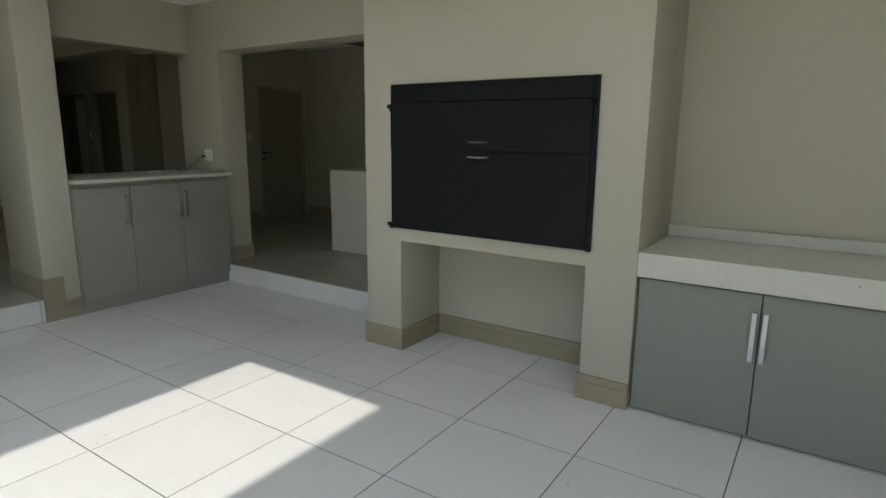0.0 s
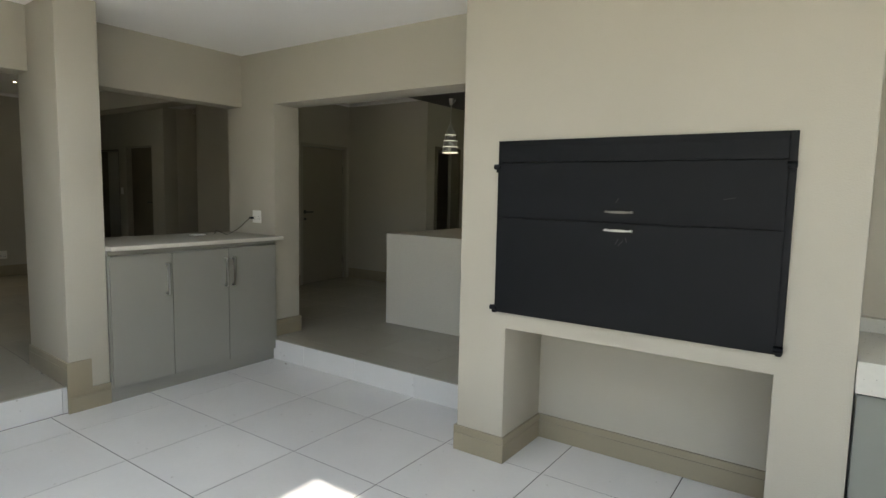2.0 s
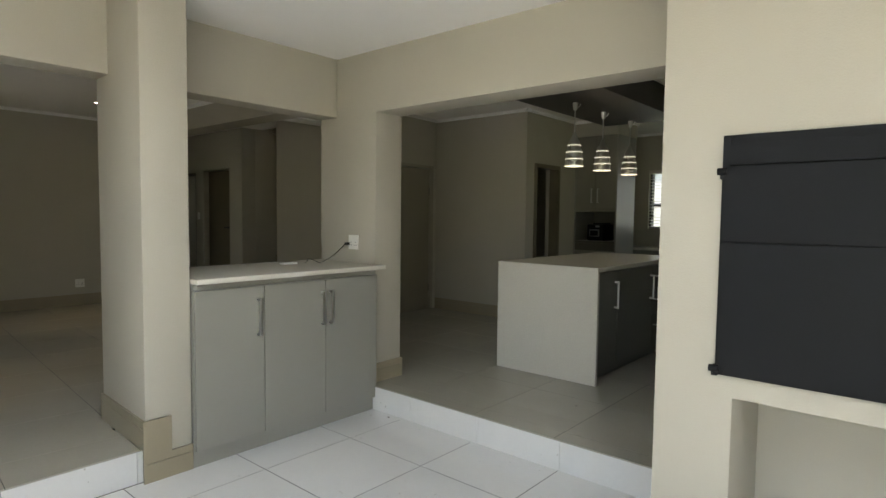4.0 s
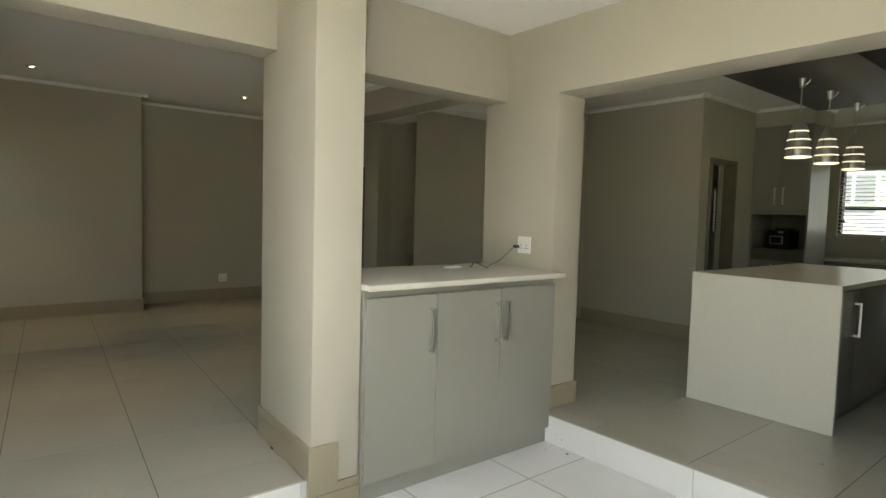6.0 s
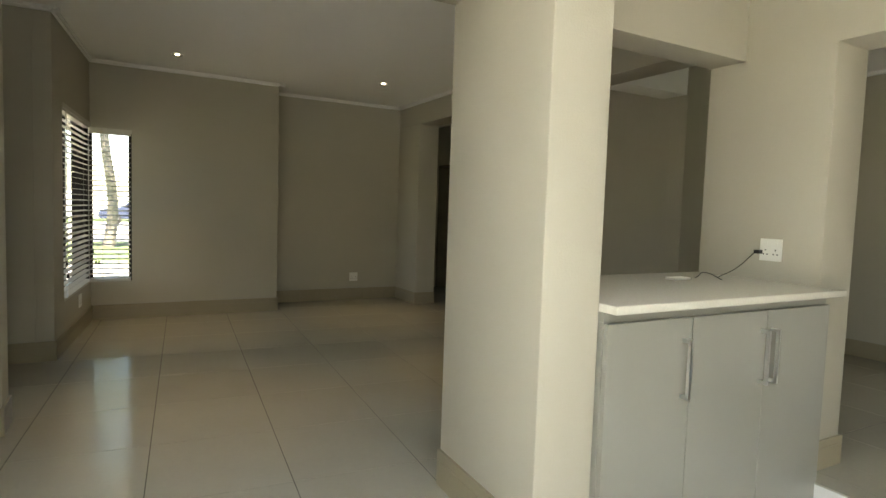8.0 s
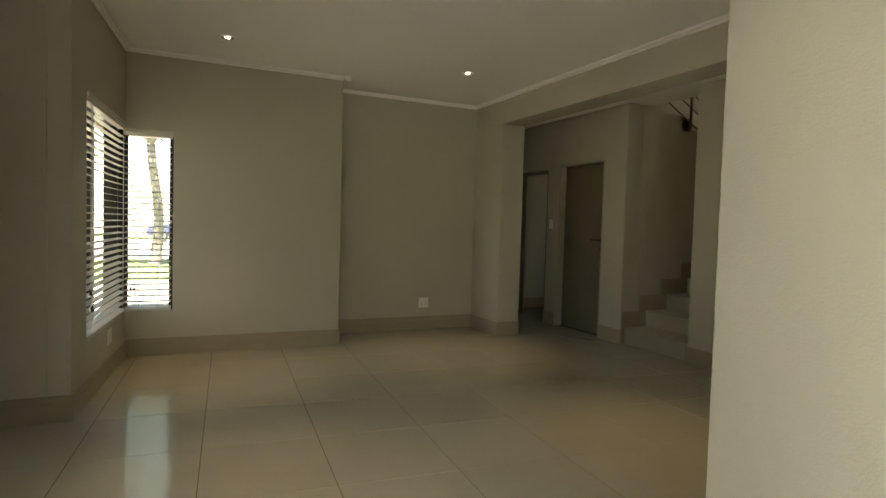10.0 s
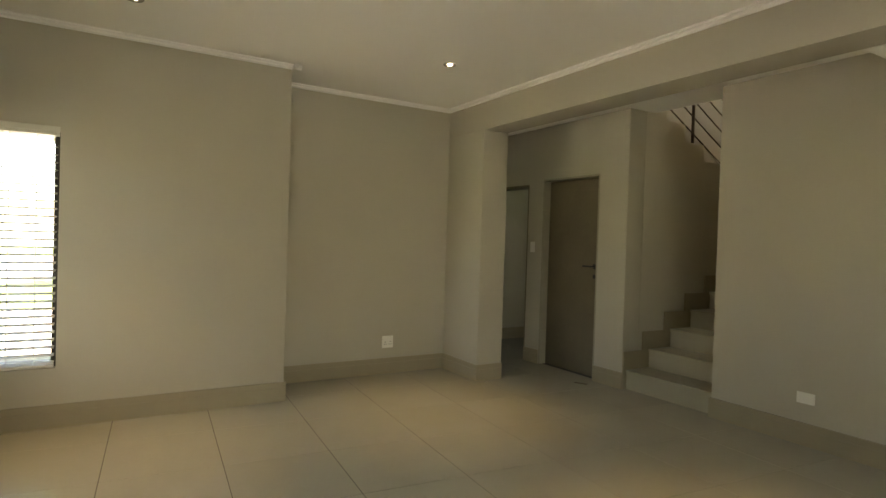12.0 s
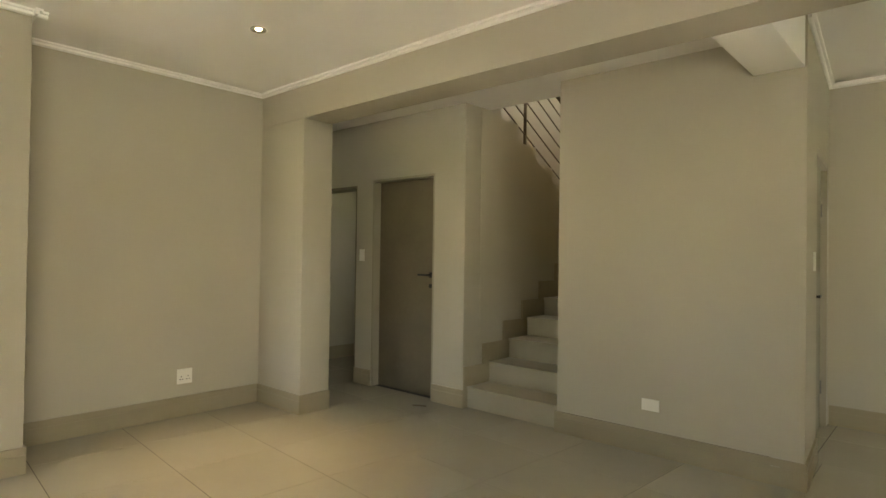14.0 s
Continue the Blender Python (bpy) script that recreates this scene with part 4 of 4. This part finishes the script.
    for a, b, hx in ((x0 + 0.02, mid - 0.002, mid - 0.045), (mid + 0.002, x1 - 0.024, mid + 0.045)):
        d = part("door", bm_box(a, b, yf, yf + 0.02, 1.604, top - 0.004, 0.002), M_CAB_SHADED, tall)
        bar_handle(d, hx, yf, 1.68, 1.88, (0, -1))
        d = part("door", bm_box(a, b, yf, yf + 0.02, L + 0.1, 1.02, 0.002), M_CAB_SHADED, tall)
        bar_handle(d, hx, yf, 0.78, 0.98, (0, -1))
    part("drawer", bm_box(x0 + 0.02, x1 - 0.024, yf, yf + 0.02, 1.026, 1.122, 0.002), M_KDARK, tall, "narrow dark drawer front")
    cm = thing("coffee_machine", (-5.92, 8.1, 1.155), "black countertop coffee machine with a grey display", "appliance")
    part("body", bm_box(-6.035, -5.80, 7.96, 8.32, 1.156, 1.385, 0.02), M_BLACK, cm, smooth=True)
    part("display_frame", bm_box(-5.99, -5.845, 7.945, 7.96, 1.215, 1.315, 0.004), M_SCREEN_SKYPANE, cm, "grey rim round the display")
    part("display", bm_box(-5.975, -5.86, 7.941, 7.945, 1.228, 1.30, 0.001), M_BLACK, cm, "dark glass display")
    part("top_tray", bm_box(-5.96, -5.83, 7.99, 8.28, 1.385, 1.405, 0.008), M_BLACK, cm)
    part("badge", bm_box(-5.905, -5.845, 7.956, 7.96, 1.345, 1.37, 0.001), M_SCREEN_SKYPANE, cm, "small grey badge")


kitchen()

def floor_scrap(x, y):
    bm = bm_box(x - 0.06, x + 0.06, y - 0.018, y + 0.018, L + 0.001, L + 0.012, 0.004)
    bmesh.ops.rotate(bm, cent=(x, y, L), matrix=Matrix.Rotation(radians(28), 3, "Z"), verts=bm.verts)
    tagged(part("door_wedge", bm, M_DOOR, smooth=True), "small dark timber wedge lying on the hall floor", "wedge")


floor_scrap(-10.31, 4.78)


def crumb(x, y, z, size):
    bm = bmesh.new()
    bmesh.ops.create_icosphere(bm, subdivisions=1, radius=size)
    bmesh.ops.scale(bm, vec=(1.6, 0.8, 0.45), verts=bm.verts)
    bmesh.ops.translate(bm, vec=(x, y, z + size * 0.4), verts=bm.verts)
    tagged(part("leaf_crumb", bm, M_DOOR), "tiny dry brown leaf crumb on the tiles", "debris")


crumb(-5.32, 3.42, P, 0.009)
crumb(-4.154, 4.097, L, 0.006)


# ---- outside ----
structure("ground", [(-200, 200, -200, 200, -0.35, -0.06)], M_GRASS, "green lawn around the house", "ground")
# Unseen paving made paler than the yard to reflect sun into the patio.
structure("bounce_pavement", [(1.9, 8, -6, 8, -0.06, -0.02), (-8, 1.9, -8, -1.85, -0.06, -0.02)], M_PAVE, "unseen paving, kept pale to bounce light into the patio", "paving")
structure("pavement_yard", [(-11.3, -8, -8, -1.96, -0.06, -0.02), (-19, -11.68, -40, 12, -0.06, -0.02)], M_YARD, "grey paving round the lounge corner", "paving")
structure("driveway", [(-45, -27, -40, 40, -0.06, -0.03)], M_DRIVE, "grey driveway beyond the lawn", "road")




def leaf_cloud(bm, centre, radius, count, size, rng):
    for _ in range(count):
        d = Vector((rng.gauss(0, 1), rng.gauss(0, 1), rng.gauss(0, 0.8)))
        p = Vector(centre) + d.normalized() * radius * (rng.random() ** 0.45)
        a = Vector((rng.uniform(-1, 1), rng.uniform(-1, 1), rng.uniform(-1, 1))).normalized() * size * rng.uniform(0.6, 1.3)
        b = a.cross(Vector((rng.uniform(-1, 1), rng.uniform(-1, 1), rng.uniform(-1, 1)))).normalized() * size * 0.5
        bm.faces.new([bm.verts.new(p + v) for v in (a, b, -a, -b)])


def tree(x, y, z, height, seed, spread=1.0, label="leafy garden tree with a forked grey trunk"):
    rng = random.Random(seed)
    ob = thing("tree", (x, y, z), label, "tree")
    bm = bmesh.new()
    crown = bmesh.new()
    fork = height * 0.36
    prev, r = Vector((x, y, z)), 0.17 * spread
    for k in range(1, 6):
        nxt = Vector((x + 0.10 * math.sin(k * 1.3 + seed), y + 0.12 * math.sin(k * 0.9), z + fork * k / 5))
        bm_cyl(prev, nxt, r, r * 0.93, 10, bm)
        prev, r = nxt, r * 0.93
    for i in range(6):
        ang = i * 2.4 + seed
        tip = prev
        rr = r * 0.7
        d = Vector((math.cos(ang) * 0.55, math.sin(ang) * 0.55, 0.85)).normalized()
        for k in range(4):
            nxt = tip + d * height * 0.15
            bm_cyl(tip, nxt, rr, rr * 0.7, 8, bm)
            tip, rr = nxt, rr * 0.7
            d = (d + Vector((rng.uniform(-0.3, 0.3), rng.uniform(-0.3, 0.3), 0.1))).normalized()
            leaf_cloud(crown, tip, height * 0.11 * spread, 150, 0.11, rng)
    part("trunk", bm, M_BARK, ob, smooth=True)
    part("crown", crown, M_LEAF, ob, "loose crown of small green leaves")


tree(-24.5, 0.15, -0.06, 10.0, 3)
tree(-30.0, -7.5, -0.06, 8.0, 5)
tree(-17.0, -9.0, -0.06, 7.0, 8)
tree(-13.0, -14.0, -0.06, 8.0, 11)
tree(14.0, 6.0, -0.06, 7.0, 21)
tree(12.0, -7.0, -0.06, 7.0, 23)


def car(x, y, z):
    ob = thing("car", (x, y, z), "dark blue parked car beyond the lawn", "car")
    prof = [(-2.1, 0.35), (-2.1, 0.8), (-1.7, 0.93), (-1.0, 1.0), (-0.45, 1.42), (0.9, 1.45), (1.55, 1.05), (2.1, 0.95), (2.15, 0.35)]
    bm = bm_prism([(y + u, z + v) for u, v in prof], "x", x - 0.85, x + 0.85)
    bmesh.ops.bevel(bm, geom=bm.edges[:], offset=0.07, segments=2, affect="EDGES")
    part("body", bm, M_CAR, ob, smooth=True)
    for a in (-0.86, 0.86):
        bm = bm_prism([(y - 0.8, z + 1.02), (y - 0.4, z + 1.36), (y + 0.85, z + 1.38), (y + 1.3, z + 1.05)], "x", x + a - 0.006, x + a + 0.006)
        part("window", bm, M_CARGL, ob)
        for b in (-1.3, 1.35):
            w = part("wheel", bm_cyl((x + a * 0.84, y + b, z + 0.32), (x + a * 1.02, y + b, z + 0.32), 0.32, seg=24), M_TYRE, ob, smooth=True)
            part("rim", bm_cyl((x + a * 1.0, y + b, z + 0.32), (x + a * 1.04, y + b, z + 0.32), 0.2, 0.17, seg=18), M_STEEL, w, smooth=True)


car(-42.0, 1.4, -0.03)


def house(x, y, w, d, h, label, face):
    ob = thing("neighbour_house", (x, y, -0.06), label, "house")
    part("wall", bm_box(x - w / 2, x + w / 2, y - d / 2, y + d / 2, -0.06, h), M_RENDER, ob)
    part("roof", bm_box(x - w / 2 - 0.4, x + w / 2 + 0.4, y - d / 2 - 0.4, y + d / 2 + 0.4, h, h + 0.25), M_ROOF, ob)
    yy = y + face * d / 2
    for dx in (-5.5, -0.2, 4.8):
        for z in (1.95, 4.4):
            cx = x + dx
            wn_ = part("window", bm_box(cx - 0.5, cx + 0.5, *sorted((yy - face * 0.02, yy + face * 0.03)), z, z + 0.8), M_PLASTIC, ob)
            for k in (-1, 1):
                # Reflected sky is put into the pane's grey colour.
                part("pane", bm_box(cx + k * 0.24 - 0.2, cx + k * 0.24 + 0.2, *sorted((yy + face * 0.03, yy + face * 0.034)), z + 0.06, z + 0.74), M_SCREEN_SKYPANE, wn_)
    part("string_course", bm_box(x - w / 2 - 0.05, x + w / 2 + 0.05, *sorted((yy, yy + face * 0.08)), 3.1, 3.3), M_ROOF, ob)


house(-7.5, 21.0, 16.0, 8.0, 6.2, "white rendered two-storey neighbour house with windows coloured sky grey", -1)
structure("garden_wall", [(-60, -59.7, -40, 40, -0.06, 2.0), (-13, 6, 15.2, 15.4, -0.06, 1.2)], M_RENDER, "white rendered garden wall", "wall")


# ---- floors ----
def floor_tiles(floor_ob, x0, x1, y0, y1, ox, oy, z, pitch, material, skip=None, gap=0.0022, deep=None):
    th = 0.008
    deep = deep or pitch
    cache = {}
    i0, i1 = math.floor((x0 - ox) / pitch), math.ceil((x1 - ox) / pitch)
    j0, j1 = math.floor((y0 - oy) / deep), math.ceil((y1 - oy) / deep)
    for i in range(i0, i1):
        for j in range(j0, j1):
            a0, a1 = max(x0, ox + i * pitch + gap), min(x1, ox + (i + 1) * pitch - gap)
            b0, b1 = max(y0, oy + j * deep + gap), min(y1, oy + (j + 1) * deep - gap)
            if a1 - a0 < 0.02 or b1 - b0 < 0.02 or (skip and skip((a0 + a1) / 2, (b0 + b1) / 2)):
                continue
            key = (round(a1 - a0, 3), round(b1 - b0, 3))
            if key not in cache:
                w, d = key
                bm = bmesh.new()
                lo = [bm.verts.new(p) for p in ((-w / 2, -d / 2, 0), (w / 2, -d / 2, 0), (w / 2, d / 2, 0), (-w / 2, d / 2, 0))]
                md = [bm.verts.new((v.co.x, v.co.y, th - 0.0006)) for v in lo]
                s = 0.0006
                hi = [bm.verts.new((v.co.x - math.copysign(s, v.co.x), v.co.y - math.copysign(s, v.co.y), th)) for v in lo]
                for r0, r1 in ((lo, md), (md, hi)):
                    for k in range(4):
                        bm.faces.new((r0[k], r0[(k + 1) % 4], r1[(k + 1) % 4], r1[k]))
                bm.faces.new(hi)
                cache[key] = mesh_of("floor_tile", bm, material)
            ob = new("floor_tile", cache[key])
            ob.location = ((a0 + a1) / 2, (b0 + b1) / 2, z - th)
            ob.parent = floor_ob


def clipped(poly, x0, x1, y0, y1):
    """A convex outline cut to a rectangle."""
    for axis, limit, keep_low in ((0, x0, False), (0, x1, True), (1, y0, False), (1, y1, True)):
        out = []
        for p, q in zip(poly, poly[1:] + poly[:1]):
            inside_p, inside_q = (p[axis] <= limit) == keep_low, (q[axis] <= limit) == keep_low
            if inside_p:
                out.append(p)
            if inside_p != inside_q:
                k = (limit - p[axis]) / (q[axis] - p[axis])
                out.append((p[0] + k * (q[0] - p[0]), p[1] + k * (q[1] - p[1])))
        poly = out
        if len(poly) < 3:
            return []
    return poly


def turned_tiles(floor_ob, region, ox, oy, wide, deep, turn, z, material, gap=0.0022):
    """Floor tiles on a grid turned against the walls, cut where they meet the region's edges."""
    x0, x1, y0, y1 = region
    c, s = math.cos(radians(turn)), math.sin(radians(turn))
    th, edge = 0.008, 0.0006
    for i in range(-14, 14):
        for j in range(-8, 14):
            cell = [(i * wide + gap, j * deep + gap), ((i + 1) * wide - gap, j * deep + gap), ((i + 1) * wide - gap, (j + 1) * deep - gap), (i * wide + gap, (j + 1) * deep - gap)]
            poly = clipped([(ox + c * u - s * v, oy + s * u + c * v) for u, v in cell], x0, x1, y0, y1)
            if not poly:
                continue
            mx, my = sum(p[0] for p in poly) / len(poly), sum(p[1] for p in poly) / len(poly)
            if max(math.hypot(p[0] - mx, p[1] - my) for p in poly) < 0.03:
                continue
            bm = bmesh.new()
            rings = []
            for h, shrink in ((0, 0), (th - edge, 0), (th, edge)):
                rings.append([bm.verts.new(((p[0] - mx) * (1 - 3 * shrink), (p[1] - my) * (1 - 3 * shrink), h)) for p in poly])
            n = len(poly)
            for a, b in zip(rings, rings[1:]):
                for k in range(n):
                    bm.faces.new((a[k], a[(k + 1) % n], b[(k + 1) % n], b[k]))
            bm.faces.new(rings[-1])
            ob = new("floor_tile", mesh_of("floor_tile", bm, material))
            ob.location = (mx, my, z - th)
            ob.parent = floor_ob


floor_p = structure("floor_patio", [(-6.2, 2.0, -1.9, 3.9, -0.3, P - 0.0014)], M_GROUT, "pale porcelain tiled patio floor with dark joints", "floor")
floor_tiles(floor_p, -5.58, 1.9, -1.85, 3.7, -3.30, 2.335, P, 0.644, M_PTILE, gap=0.0023)
floor_l = structure("floor_lounge", [(-12.7, -5.598, -1.9, 1.80, -0.2, L - 0.0014), (-12.7, -6.07, 1.80, 3.83, -0.2, L - 0.0014), (-12.7, -7.57, 3.83, 7.2, -0.2, L - 0.0014)], M_GROUT, "beige porcelain tiled lounge and hall floor", "floor")
for region in ((-12.6, -6.06, -1.75, 3.83), (-6.06, -5.588, -1.75, 1.80), (-12.6, -7.57, 3.83, 5.03), (-12.6, -11.2, 5.03, 7.0)):
    turned_tiles(floor_l, region, -6.617, 0.65, 0.64, 0.605, -4.5, L, M_TILE, gap=0.0017)
floor_k = structure("floor_kitchen", [(-7.57, -2.0, 3.83, 9.8, -0.2, L - 0.0014), (-5.603, -3.206, 3.482, 3.83, -0.2, L - 0.0014), (-9.0, -7.57, 6.62, 9.8, -0.2, L - 0.0014)], M_GROUT, "beige porcelain tiled kitchen floor", "floor")
floor_tiles(floor_k, -7.57, -2.2, 3.83, 5.545, -3.98, 3.61, L, 0.608, M_TILE, deep=0.645)
floor_tiles(floor_k, -7.8, -2.2, 5.545, 9.6, -3.98, 3.61, L, 0.608, M_TILE, deep=0.645)
floor_tiles(floor_k, -7.8, -7.572, 5.03, 5.545, -3.98, 3.61, L, 0.608, M_TILE, deep=0.645)
floor_tiles(floor_k, -5.601, -3.207, 3.472, 3.83, -3.98, 3.61, L, 0.608, M_TILE, deep=0.645)


def riser_tiles(x0, x1, y0, y1, ox, axis):
    """Upright tiles on the face of a step."""
    step = thing("step_riser", ((x0 + x1) / 2, (y0 + y1) / 2, P), "pale tiled riser of the step", "step", kind="structure")
    lo, hi = (x0, x1) if axis == "x" else (y0, y1)
    i = math.floor((lo - ox) / 0.608)
    while ox + i * 0.608 < hi:
        a, b = max(lo, ox + i * 0.608 + 0.0015), min(hi, ox + (i + 1) * 0.608 - 0.0015)
        if b - a > 0.02:
            bx = (a, b, y0, y1, P, L - 0.009) if axis == "x" else (x0, x1, a, b, P, L - 0.009)
            part("riser_tile", bm_box(*bx, bevel=0.001, seg=1), M_PTILE, step)
        i += 1


riser_tiles(-5.6, -3.206, 3.473, 3.482, -3.935, "x")
riser_tiles(-5.598, -5.589, -1.6, 1.797, 0.55, "y")
